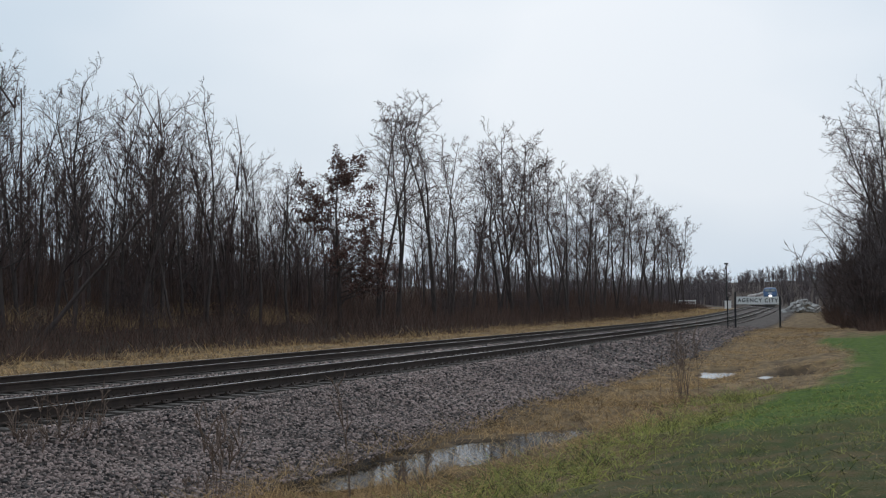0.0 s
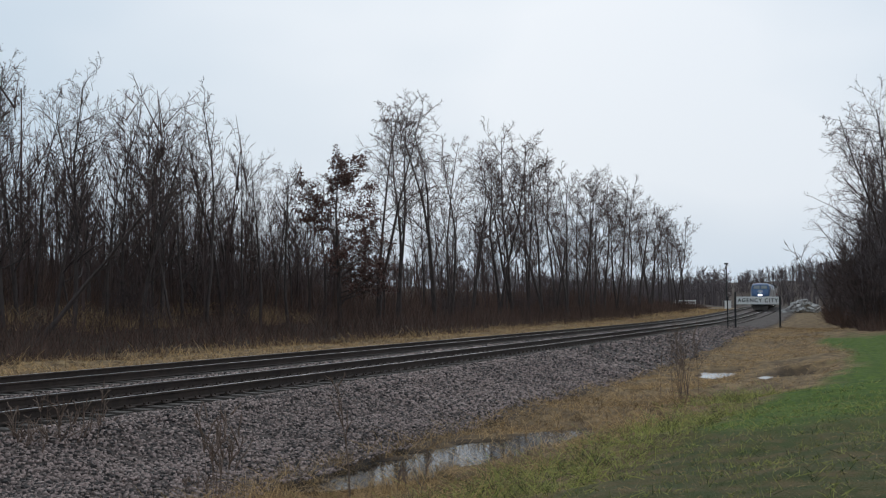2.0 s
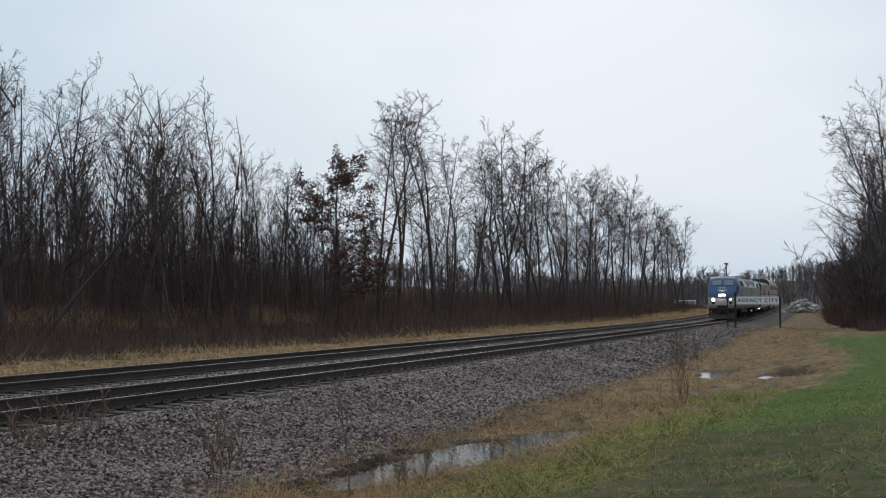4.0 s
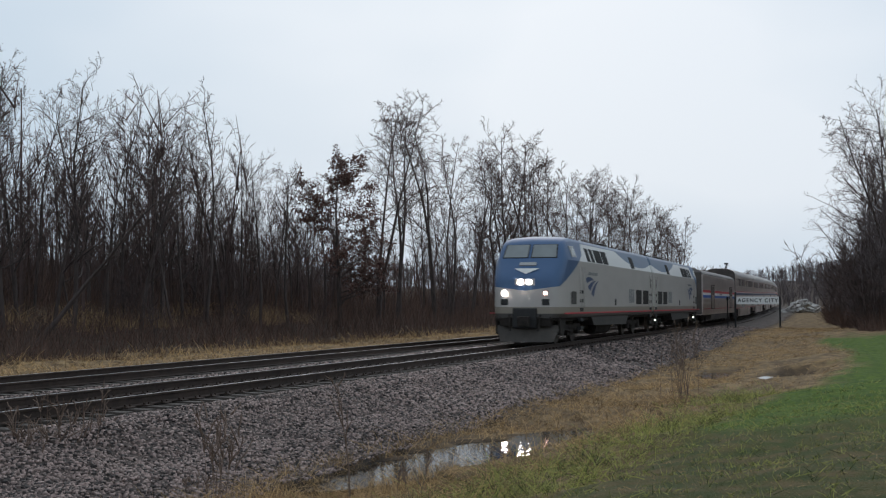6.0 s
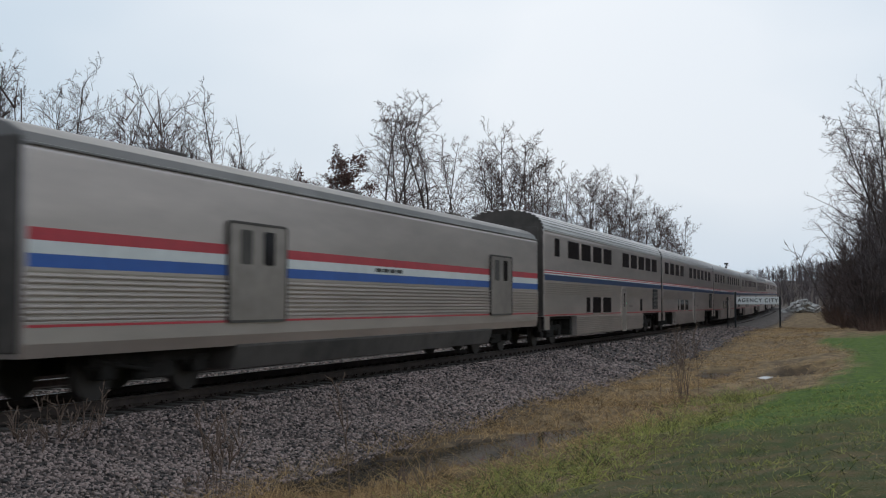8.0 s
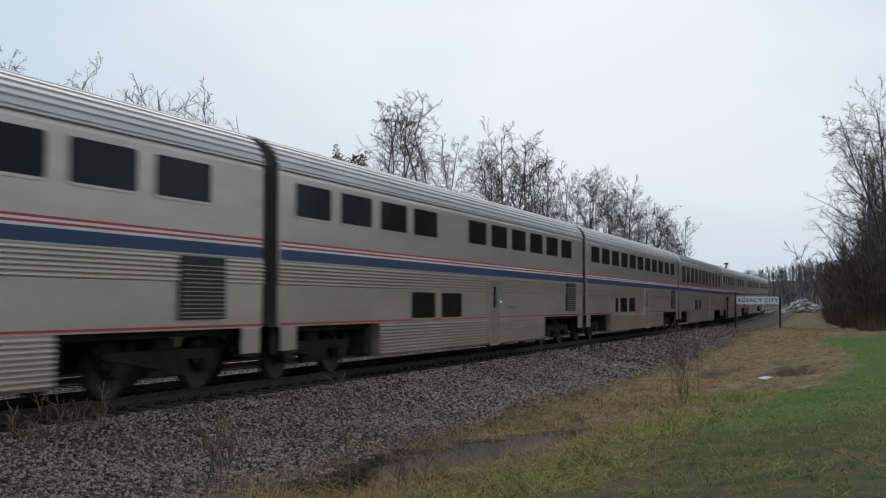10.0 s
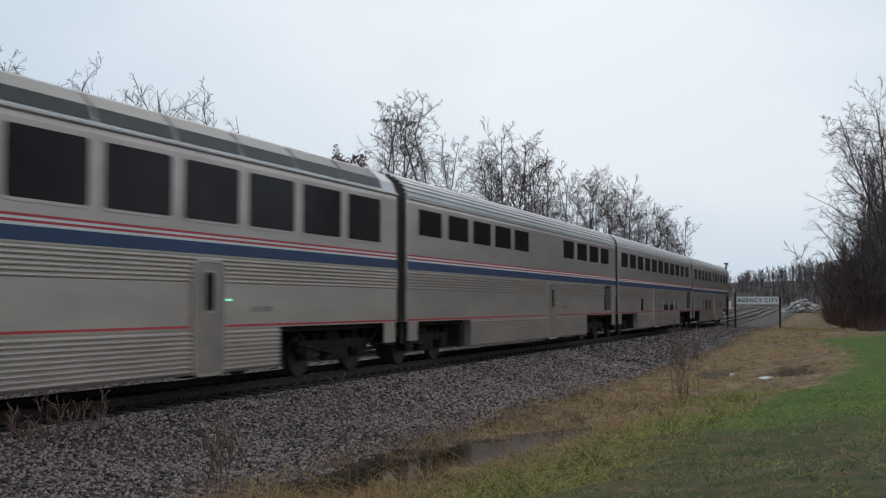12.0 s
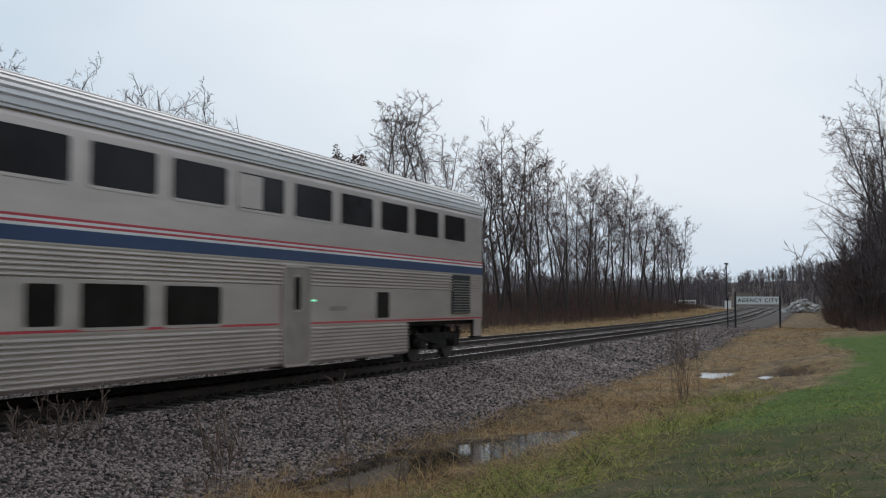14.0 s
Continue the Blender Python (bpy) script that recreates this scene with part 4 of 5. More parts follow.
def loco_paint():
    """Silver-grey paint with a blue nose, blue roof sweeps and a grimy lower band, by place on the body."""
    m = mat("locomotive_paint", (0.43, 0.402, 0.375), 0.42, metal=0.12, vary=0.08, scale=1.4, stretch=(0.4, 1, 1))
    nt = m.node_tree
    b = nt.nodes["Principled BSDF"]
    grey = b.inputs["Base Color"].links[0].from_socket
    co = nt.nodes.new("ShaderNodeTexCoord")
    sp = nt.nodes.new("ShaderNodeSeparateXYZ")
    nt.links.new(co.outputs["Object"], sp.inputs[0])

    def op(kind, a, c):
        n = nt.nodes.new("ShaderNodeMath")
        n.operation = kind
        for i, v in enumerate((a, c)):
            if isinstance(v, (int, float)):
                n.inputs[i].default_value = v
            else:
                nt.links.new(v, n.inputs[i])
        return n.outputs[0]
    p = op("ADD", sp.outputs["X"], 21.4 / 2)
    z = sp.outputs["Z"]
    ay = op("ABSOLUTE", sp.outputs["Y"], 0)
    nose = op("GREATER_THAN", z, op("ADD", op("ADD", 2.06, op("MULTIPLY", ay, 0.13)), op("MULTIPLY", op("MAXIMUM", op("SUBTRACT", p, 1.60), 0), 0.42)))
    nose = op("MULTIPLY", nose, op("LESS_THAN", p, op("ADD", 4.40, op("MULTIPLY", op("SUBTRACT", z, 3.2), 0.9))))
    q = op("MULTIPLY", op("SUBTRACT", p, 17.4), 0.19)
    sweep = op("GREATER_THAN", z, op("ADD", 3.40, op("MULTIPLY", op("MULTIPLY", q, q), 0.62)))
    sweep = op("MULTIPLY", sweep, op("GREATER_THAN", p, 11.0))
    roof = op("GREATER_THAN", z, 4.03)
    white = op("MULTIPLY", op("GREATER_THAN", z, 3.285), op("GREATER_THAN", p, 3.2))
    low = op("LESS_THAN", z, 1.44)
    sill = op("LESS_THAN", z, 1.185)

    def mix(fac, a, c):
        x = nt.nodes.new("ShaderNodeMix")
        x.data_type = "RGBA"
        nt.links.new(fac, x.inputs[0])
        nt.links.new(a, x.inputs[6])
        if isinstance(c, tuple):
            x.inputs[7].default_value = c
        else:
            nt.links.new(c, x.inputs[7])
        return x.outputs[2]
    c = mix(white, grey, (0.60, 0.595, 0.58, 1))
    c = mix(sweep, c, (0.085, 0.135, 0.21, 1))
    c = mix(roof, c, (0.115, 0.155, 0.225, 1))
    c = mix(nose, c, (0.045, 0.098, 0.20, 1))
    c = mix(low, c, (0.235, 0.205, 0.165, 1))
    c = mix(sill, c, (0.055, 0.050, 0.046, 1))
    nt.links.new(c, b.inputs["Base Color"])
    return m


M_LOCO = loco_paint()
M_LOCOPLAIN = mat("locomotive_grey_paint", (0.43, 0.402, 0.375), 0.45, metal=0.12, vary=0.08, scale=1.4)
M_NUMBER = mat("faded_number_paint", (0.20, 0.205, 0.205), 0.5, vary=0.2, scale=4)
M_PALEGREY = mat("pale_grey_paint", (0.36, 0.36, 0.35), 0.5, vary=0.08, scale=4)
M_PILOT = mat("grimy_pilot_paint", (0.062, 0.053, 0.045), 0.7, vary=0.3, scale=4)


def baggage_car():
    """A single-level stainless baggage car with broad stripes and two sliding doors a side."""
    car = empty("baggage_car")
    tagged(car, "stainless steel baggage car with red, white and blue stripes", "railway car", "cars of the train")
    L, H, bl = 26.3, 1.50, 25.7
    o = -L / 2
    side = [(H - 0.04, 0.78), (H, 0.98), (H, 1.28)] + flutes(1.30, 2.0, 8, H, 0.034) + [(H, 2.01), (H, 3.70)]
    roof = [(H - 0.02, 3.76), (H + 0.02, 3.77), (H + 0.02, 3.80), (H - 0.05, 3.82), (1.38, 3.96), (1.15, 4.10), (0.8, 4.20), (0.4, 4.26), (0.0, 4.28)]
    shell(car, bl, side, [(H - 0.02, 3.76)], "body", M_STEEL, "dull stainless steel body with fluted lower sides")
    shell(car, bl, [(H - 0.02, 3.763)], roof, "roof", M_BAGROOF, "weathered grey-brown roof")
    d = [(o + 5.5, o + 7.7), (o + 20.6, o + 22.8)]
    stripe(car, "red_stripe", -bl / 2 + 0.05, bl / 2 - 0.05, 2.44, 2.62, H, M_RED, d)
    stripe(car, "white_stripe", -bl / 2 + 0.05, bl / 2 - 0.05, 2.252, 2.438, H, M_WHITE, d)
    stripe(car, "blue_stripe", -bl / 2 + 0.05, bl / 2 - 0.05, 2.06, 2.25, H, M_BRIGHTBLUE, d)
    stripe(car, "red_line", -bl / 2 + 0.05, bl / 2 - 0.05, 1.21, 1.25, H + 0.004, M_RED, d)
    for a, b in d:
        for sy in (-1, 1):
            dr = part("door", rounded_panel(a + 0.05, b - 0.05, 1.25, 3.02, sy * (H + 0.050), sy * 0.09, 0.05), M_DOOR, car, "sliding baggage door")
            part("door_frame", frame_ring(a + 0.05, b - 0.05, 1.25, 3.02, sy * (H + 0.062), sy * 0.09, 0.05, 0.06), M_END, car)
            for k in (0, 1):
                x = a + 0.42 + k * 0.85
                part("door_window", rounded_panel(x, x + 0.42, 2.28, 2.92, sy * (H + 0.058), sy * 0.02, 0.06), M_GLASS if k else M_END, dr)
    for sy in (-1, 1):
        for k in range(4):
            part("word_bar", boxed(o + 12.1 + k * 0.42, o + 12.45 + k * 0.42, sy * (H - 0.01), sy * (H + 0.007), 2.30, 2.39), M_TANK, car, "worn grey lettering")
    for sx in (-1, 1):
        e = bmesh.new()
        box(e, sx * (bl / 2 - 0.01), sx * (bl / 2 + 0.03), -1.40, 1.40, 0.85, 3.90, 0.03)
        box(e, sx * bl / 2, sx * (bl / 2 + 0.28), -0.55, 0.55, 1.2, 3.3, 0.05)
        part("car_end", e, M_END, car, "grimy car end with a diaphragm")
        coupler(car, sx * (bl / 2 - 0.1), sx)
    for p in (5.2, 13.0, 20.6):
        part("roof_vent", boxed(o + p, o + p + 0.9, -0.3, 0.3, 4.24, 4.40, 0.05), M_END, car)
    sk = [(H - 0.12, 0.36), (H - 0.02, 0.75), (H - 0.02, 0.80)]
    prof = [(-y, z) for y, z in sk] + [(y, z) for y, z in reversed(sk)]
    part("skirt", loft([[(x, y, z) for y, z in prof] for x in (o + 5.9, o + 20.9)]), M_END, car, "grimy lower skirt")
    truck(car, o + 4.0)
    truck(car, o + L - 3.7)
    return car


def build_train():
    a = locomotive("lead diesel locomotive, silver-grey with a blue nose, headlights lit")
    lights_on(a)
    b = locomotive("second diesel locomotive, silver-grey and blue, running nose to the rear")
    TRAIN.append((a, 10.7, 0.0))
    for px in (3.75, 20.0):
        for sy in (-1, 1):
            part("step_light", boxed(-10.7 + px, -10.7 + px + 0.11, sy * 1.36, sy * 1.42, 0.64, 0.70, 0.02), M_LAMP, b, "small lit step light")
    TRAIN.append((b, 31.75, 180.0))
    TRAIN.append((baggage_car(), 56.1, 0.0))
    e = 69.42
    cars = [
        superliner("transition sleeper car of stainless steel, next to the baggage car", [(1.75, 2.45), (3.8, 5.6), (6.05, 7.7), (8.15, 9.8), (10.25, 11.9), (14.5, 16.1), (16.55, 18.15), (18.6, 20.2), (20.6, 22.1), (22.5, 24.1)], [(8.1, 9.65), (10.1, 11.8)], (14.0, 15.2), (22.7, 24.1), [(6.95, 7.55), (19.0, 19.6)]),
        superliner("two-level sleeping car of stainless steel with dark windows", SLEEPER_UP, [(6.2, 6.8), (7.4, 9.0), (9.5, 11.0)], (13.2, 14.4), (22.8, 24.2)),
        superliner("two-level sleeping car of stainless steel with blank panels among the windows", SLEEPER_UP, [(7.2, 8.8), (9.35, 10.9)], (13.2, 14.4), (22.8, 24.2)),
        superliner("two-level dining car of stainless steel with a row of square windows", pitch_row(1.2, 11), [(6.2, 6.8), (7.4, 9.0), (9.5, 11.1)], (13.6, 14.9), (22.75, 24.1)),
        superliner("sightseer lounge car with tall windows and a smooth rounded roof", pitch_row(1.55, 11, 1.66, 2.13), [(7.85, 9.45), (9.85, 11.5)], (16.6, 17.7), None, tall=True),
        superliner("two-level coach of stainless steel with no lower windows", [(1.1, 2.7), (3.3, 4.9), (5.4, 7.0), (7.5, 9.1), (9.6, 11.2), (16.0, 17.6), (18.2, 19.8), (20.35, 21.95), (22.45, 24.05)], [], (13.5, 14.9), (23.2, 24.3), plain=[(11.5, 15.7, 3.3, 4.0)]),
        superliner("two-level coach of stainless steel with lower windows at both ends", COACH_UP, [(13.6, 15.2), (15.7, 17.3)], (9.8, 11.1), (23.1, 24.3), [(6.15, 6.8), (17.9, 18.6)]),
        superliner("last two-level coach of stainless steel, one window half blanked", COACH_UP, [(7.28, 8.82), (9.39, 11.02)], (13.2, 14.5), (22.95, 24.35), [(6.1, 6.72), (17.9, 18.55)], plain=[(11.6, 12.5, 3.34, 3.96)]),
    ]
    for k, c in enumerate(cars):
        TRAIN.append((c, e + 25.91 * (k + 0.5), 0.0))


build_train()


# ---- growing things ----
class Tubes:
    """Collects tapered tubes into one mesh."""

    def __init__(self):
        self.v, self.f = [], []

    def add(self, pts, radii, sides):
        base = len(self.v)
        n = len(pts)
        for i, p in enumerate(pts):
            t = (pts[min(i + 1, n - 1)] - pts[max(i - 1, 0)]).normalized()
            u = t.orthogonal().normalized()
            w = t.cross(u)
            for k in range(sides):
                a = 2 * math.pi * k / sides
                q = p + (u * math.cos(a) + w * math.sin(a)) * radii[i]
                self.v.append((q.x, q.y, q.z))
        for i in range(n - 1):
            for k in range(sides):
                a, b = base + i * sides + k, base + i * sides + (k + 1) % sides
                self.f.append((a, b, b + sides, a + sides))

    def mesh(self, name, material):
        me = fast_mesh(name, self.v, np.asarray(self.f, np.int32).ravel(), 4, material)
        me.shade_smooth()
        return me


def limb(rng, tubes, twigs, start, way, length, radius, level, plan, leaves=None):
    """Grows one limb and what sprouts from it. plan: per level (segments, sides, wander, lift, children, spread, ratio, first)."""
    seg, sides, wander, lift, kids, spread, ratio, first = plan[level]
    pts, radii, ways = [start.copy()], [radius], [way.copy()]
    p, w = start.copy(), way.normalized()
    last = level == len(plan) - 1
    tip = 0.3 if level else 0.14
    for i in range(seg):
        w = (w + Vector((rng.gauss(0, wander), rng.gauss(0, wander), rng.gauss(0, wander * 0.6) + lift))).normalized()
        p = p + w * (length / seg)
        pts.append(p.copy())
        radii.append(radius * (1 - (1 - tip) * (i + 1) / seg))
        ways.append(w.copy())
    (tubes if level < 2 else twigs).add(pts, radii, sides)
    if leaves is not None and level >= 2:
        for _ in range(10):
            leaves.append(pts[rng.randrange(len(pts))] + Vector((rng.gauss(0, 0.12), rng.gauss(0, 0.12), rng.gauss(0, 0.10))))
    if last:
        return
    n = kids if isinstance(kids, int) else rng.randint(*kids)
    for k in range(n):
        f = first + (1 - first) * ((k + rng.random()) / n) ** 0.9
        j = min(seg - 1, int(f * seg))
        q = pts[j].lerp(pts[j + 1], f * seg - j)
        axis = ways[j + 1].orthogonal().normalized()
        axis.rotate(Matrix.Rotation(rng.uniform(0, 2 * math.pi), 3, ways[j + 1]))
        nw = ways[j + 1].copy()
        nw.rotate(Matrix.Rotation(radians(rng.gauss(spread, 9)), 3, axis))
        taper = 1.0 - 0.55 * ((f - first) / max(0.01, 1 - first)) ** 2.2 if level == 0 else 1.0 - 0.35 * f
        stout = plan[-1][2] * 5
        limb(rng, tubes, twigs, q, nw, length * ratio * taper * rng.uniform(0.75, 1.2), max(stout * (0.016, 0.013, 0.0105, 0.008)[level], radii[j] * (0.46 if level == 0 else 0.58)), level + 1, plan, leaves)


def bare_tree(seed, tall, kind="forest"):
    """A leafless winter tree standing at the origin. Returns the meshes of its trunk and limbs, its twigs, and its withered leaves if it kept any."""
    rng = random.Random(seed)
    tubes, twigs = Tubes(), Tubes()
    leaves = [] if kind == "oak" else None
    # the last row of a plan; its wander also sets how stout the twigs are
    fine, far_fine = (1, 3, 0.2, 0.04, 0, 0, 0, 0), (1, 3, 0.3, 0.04, 0, 0, 0, 0)
    if kind == "forest":
        plan = [(10, 6, 0.045, 0.02, (20, 24), 44, 0.27, 0.22), (5, 4, 0.17, 0.06, (5, 7), 46, 0.42, 0.2), (2, 3, 0.24, 0.04, (4, 5), 46, 0.48, 0.15), (1, 3, 0.22, 0.04, 2, 42, 0.55, 0.3), fine]
        stems = [(Vector((rng.gauss(0, 0.04), rng.gauss(0, 0.04), 1)), tall, tall * 0.009 + 0.02)]
    elif kind == "broad":
        plan = [(9, 6, 0.06, 0.03, (15, 18), 42, 0.28, 0.30), (5, 4, 0.22, 0.07, (7, 8), 48, 0.44, 0.2), (2, 3, 0.28, 0.04, (6, 7), 46, 0.52, 0.12), far_fine]
        stems = [(Vector((rng.gauss(0, 0.09), rng.gauss(0, 0.09), 1)), tall * k, tall * 0.008 + 0.02) for k in (1.0, 0.9)]
    elif kind == "fork":
        plan = [(11, 6, 0.06, 0.03, (13, 16), 46, 0.23, 0.40), (5, 4, 0.27, 0.05, (6, 7), 52, 0.46, 0.2), (3, 3, 0.32, 0.03, (5, 6), 48, 0.52, 0.15), far_fine]
        stems = [(Vector((rng.gauss(0, 0.055), rng.gauss(0, 0.055), 1)), tall * k, tall * 0.0075 + 0.02) for k in (1.0, 0.93)]
    elif kind == "oak":
        plan = [(8, 7, 0.05, 0.02, (24, 28), 62, 0.33, 0.12), (4, 4, 0.14, 0.06, (6, 8), 42, 0.5, 0.15), (3, 3, 0.18, 0.02, (4, 5), 38, 0.5, 0.2), fine]
        stems = [(Vector((0, 0, 1)), tall, tall * 0.012 + 0.04)]
    elif kind == "thin":
        plan = [(8, 5, 0.05, 0.03, (11, 14), 38, 0.22, 0.35), (4, 3, 0.15, 0.08, (4, 5), 40, 0.45, 0.2), (2, 3, 0.2, 0.05, 3, 40, 0.5, 0.2), (1, 3, 0.16, 0.05, 2, 40, 0.5, 0.3), fine]
        stems = [(Vector((rng.gauss(0, 0.05), rng.gauss(0, 0.05), 1)), tall, tall * 0.006 + 0.02)]
    elif kind == "lean":
        plan = [(12, 7, 0.09, -0.010, (10, 13), 40, 0.20, 0.40), (4, 4, 0.14, 0.10, (5, 6), 38, 0.5, 0.2), (3, 3, 0.18, 0.06, (3, 4), 36, 0.5, 0.2), fine]
        stems = [(Vector((0.75, 0.1, 1)), tall * 1.25, tall * 0.014 + 0.02)]
    elif kind == "spread":
        plan = [(8, 7, 0.06, 0.03, (20, 24), 58, 0.37, 0.12), (5, 4, 0.18, 0.06, (7, 8), 44, 0.42, 0.2), (3, 3, 0.22, 0.03, (4, 5), 42, 0.48, 0.15), (1, 3, 0.2, 0.02, 2, 40, 0.55, 0.3), fine]
        stems = [(Vector((0, 0, 1)), tall, tall * 0.010 + 0.04)]
    else:  # bush: many stems from one root
        plan = [(5, 4, 0.10, 0.03, (7, 9), 34, 0.42, 0.15), (3, 3, 0.18, 0.06, (4, 5), 38, 0.5, 0.15), (2, 3, 0.2, 0.04, 3, 38, 0.55, 0.15), fine]
        stems = [(Vector((rng.gauss(0, 0.28), rng.gauss(0, 0.28), 1)), tall * rng.uniform(0.6, 1.0), tall * 0.006 + 0.012) for _ in range(7)]
    for way, length, radius in stems:
        foot = Vector((rng.gauss(0, 0.06), rng.gauss(0, 0.06), -0.25)) if len(stems) > 1 else Vector((0, 0, -0.25))
        limb(rng, tubes, twigs, foot, way.normalized(), length, radius, 0, plan, leaves)
    return tubes.mesh("trunk", M_BARK), twigs.mesh("crown", M_TWIG), leaves


def tree_thing(seed, tall, kind, label, category="tree", name="bare_tree"):
    t = empty(name)
    tagged(t, label, category, "trees along the line")
    a, b, leaves = bare_tree(seed, tall, kind)
    part("trunk", a, M_BARK, t)
    part("crown", b, M_TWIG, t)
    if leaves:
        rs = np.random.RandomState(seed)
        P = np.array([tuple(p) for p in leaves])
        n = len(P)
        d1, d2 = rs.normal(size=(n, 3)), rs.normal(size=(n, 3))
        d1 /= np.linalg.norm(d1, axis=1)[:, None]
        d2 /= np.linalg.norm(d2, axis=1)[:, None]
        k = rs.uniform(0.06, 0.11, n)[:, None]
        V = np.stack([P - d1 * k, P + d2 * k * 0.6, P + d1 * k, P - d2 * k * 0.6], 1).reshape(-1, 3)
        part("leaves", fast_mesh("leaves", V, np.arange(4 * n), 4, M_OAKLEAF), M_OAKLEAF, t, "withered reddish-brown leaves")
    return t


def stand(ob, s, d, turn, size=1.0):
    x, y, _ = line(s, d)
    z = float(height(s, d, False))
    m = Matrix.LocRotScale((float(x), float(y), z), Euler((0, 0, radians(turn))), (size, size, size))
    ob.matrix_world = m
    return ob


def strips(n, base, way, length, width, bend, rs, joints=2):
    """Many thin bent blades or stems as arrays of quads: verts, loops."""
    way = way / np.linalg.norm(way, axis=1)[:, None]
    side = np.cross(way, rs.normal(size=(n, 3)))
    side /= np.linalg.norm(side, axis=1)[:, None] + 1e-9
    rows = []
    for k in range(joints + 1):
        f = k / joints
        c = base + way * (length * f)[:, None] + bend * (f * f * length)[:, None]
        w = (width * (1 - 0.8 * f))[:, None] * side * 0.5
        rows += [c - w, c + w]
    V = np.stack(rows, 1)
    m = 2 * (joints + 1)
    q = np.array([(2 * k, 2 * k + 1, 2 * k + 3, 2 * k + 2) for k in range(joints)])
    return V.reshape(-1, 3), (np.arange(n)[:, None, None] * m + q[None]).ravel()


def scatter(name, label, category, n, s, d, length, width, lean, bend, material, rs, sink=0.03, lift=None, joints=2):
    x, y, _ = line(s, d)
    z = height(s, d) - sink
    if lift is not None:
        z = z + lift
    base = np.stack([x, y, z], -1)
    way = np.stack([rs.normal(0, lean, n), rs.normal(0, lean, n), np.ones(n)], -1)
    bd = np.stack([rs.normal(0, bend, n), rs.normal(0, bend, n), -np.abs(rs.normal(0, bend * 0.7, n))], -1)
    V, loops = strips(n, base, way, length, width, bd, rs, joints)
    me = fast_mesh(name, V, loops, 4, material)
    ob = new(name, me)
    tagged(ob, label, category, kind="stuff")
    return ob


def build_trees():
    L = "tall bare winter tree with fine grey-brown twigs"
    forest = [tree_thing(100 + k, 12.0, "forest", L) for k in range(5)]
    broad = [tree_thing(800 + k, 15.0, "broad", "bare tree with two trunks and a broad twiggy crown") for k in range(4)]
    fork = [tree_thing(200 + k, 15.5, "fork", "tall bare tree with forked trunks and an open crown") for k in range(4)]
    thin = [tree_thing(300 + k, 10.0, "thin", "slender bare young tree in the wood") for k in range(5)]
    spread = [tree_thing(700 + k, 15.0, "spread", "wide-crowned bare tree above the thicket") for k in range(2)]
    oak = tree_thing(401, 10.3, "oak", "oak still holding withered reddish-brown leaves", name="oak_tree")
    leaning = tree_thing(501, 8.3, "lean", "bare tree leaning far over beside the line", name="leaning_tree")
    bush = [tree_thing(600 + k, 4.0, "bush", "bare many-stemmed brown shrub in the brush", "shrub", "bare_shrub") for k in range(4)]
    used = set()

    def put(src, s, d, turn, size):
        if src in used:
            x, y, _ = line(s, d)
            z = float(height(s, d, False))
            ob = copy_thing(src, Matrix.Identity(4))
            ob.matrix_world = Matrix.LocRotScale((float(x), float(y), z), Euler((0, 0, radians(turn))), (size, size, size))
            return ob
        used.add(src)
        return stand(src, s, d, turn, size)

    put(leaning, 33.2, -16.2, -50, 0.80)
    put(oak, 60.4, -16.8, 20, 0.92)
    # the row along the edge of the wood: metres along the line, beyond it, and tall
    more = random.Random(77)
    first_row = [(33.8, -19, 11.4), (33.7, -18, 11.0), (36.8, -20, 10.6), (40.1, -22, 10.8), (37.7, -19, 9.5), (37.7, -18, 11.5), (43.9, -22, 11.2), (41.2, -19, 10.6), (45.3, -21, 9.4), (42.3, -18, 10.1),
                 (46.8, -20, 10.1), (44.9, -18, 9.8), (52.7, -22, 9.0), (47.7, -18, 12.4), (54.2, -21, 10.9), (52.8, -19, 10.2), (53.0, -18, 9.3), (60.1, -21, 9.0), (56.2, -18, 9.2), (62.6, -20, 9.0), (69.1, -22, 9.8)]
    for k, (s, d, tall) in enumerate(first_row):
        slim = tall > 12 or k % 4 == 3
        put(more.choice(thin) if slim else forest[k % 5], s, d, more.uniform(0, 360), tall * (0.91 if k < 8 else 0.97) / (10.0 if slim else 12.0))
    for k, (s, d, tall) in enumerate([(66.6, -17, 14.6), (72.6, -18, 15.4), (77.3, -17, 16.6), (83.9, -18, 14.6)]):
        put(fork[k], s, d, (260, 70, 330, 150)[k], tall / 15.5)
    second_row = [(89.0, -18, 13.4), (97.2, -18, 16.0), (98.0, -17, 16.8), (110.8, -19, 17.4), (109.2, -17, 17.0), (123.3, -19, 17.6), (120.1, -17, 16.4), (137.1, -19, 17.0), (133.4, -17, 17.0), (146.8, -18, 17.4), (150.6, -17, 17.2),
                  (166.4, -18, 17.2), (169.7, -17, 17.0), (184.0, -17, 16.8), (189.8, -18, 17.2), (195.4, -17, 16.2), (203.8, -16, 16.4), (210.0, -15.6, 16.0), (216.0, -15.0, 15.5)]
    for k, (s, d, tall) in enumerate(second_row):
        src = broad[k % 4] if k % 3 else fork[k % 4]
        put(src, s, d, more.uniform(0, 360), tall / (15.5 if src in fork else 15.0))
    rng = random.Random(8)
    # the nearer trees of the wood behind
    for k in range(40):
        s = 31 + 36 * rng.random() if k < 22 else rng.uniform(67, 205)
        d = -19.5 - 12 * rng.random()
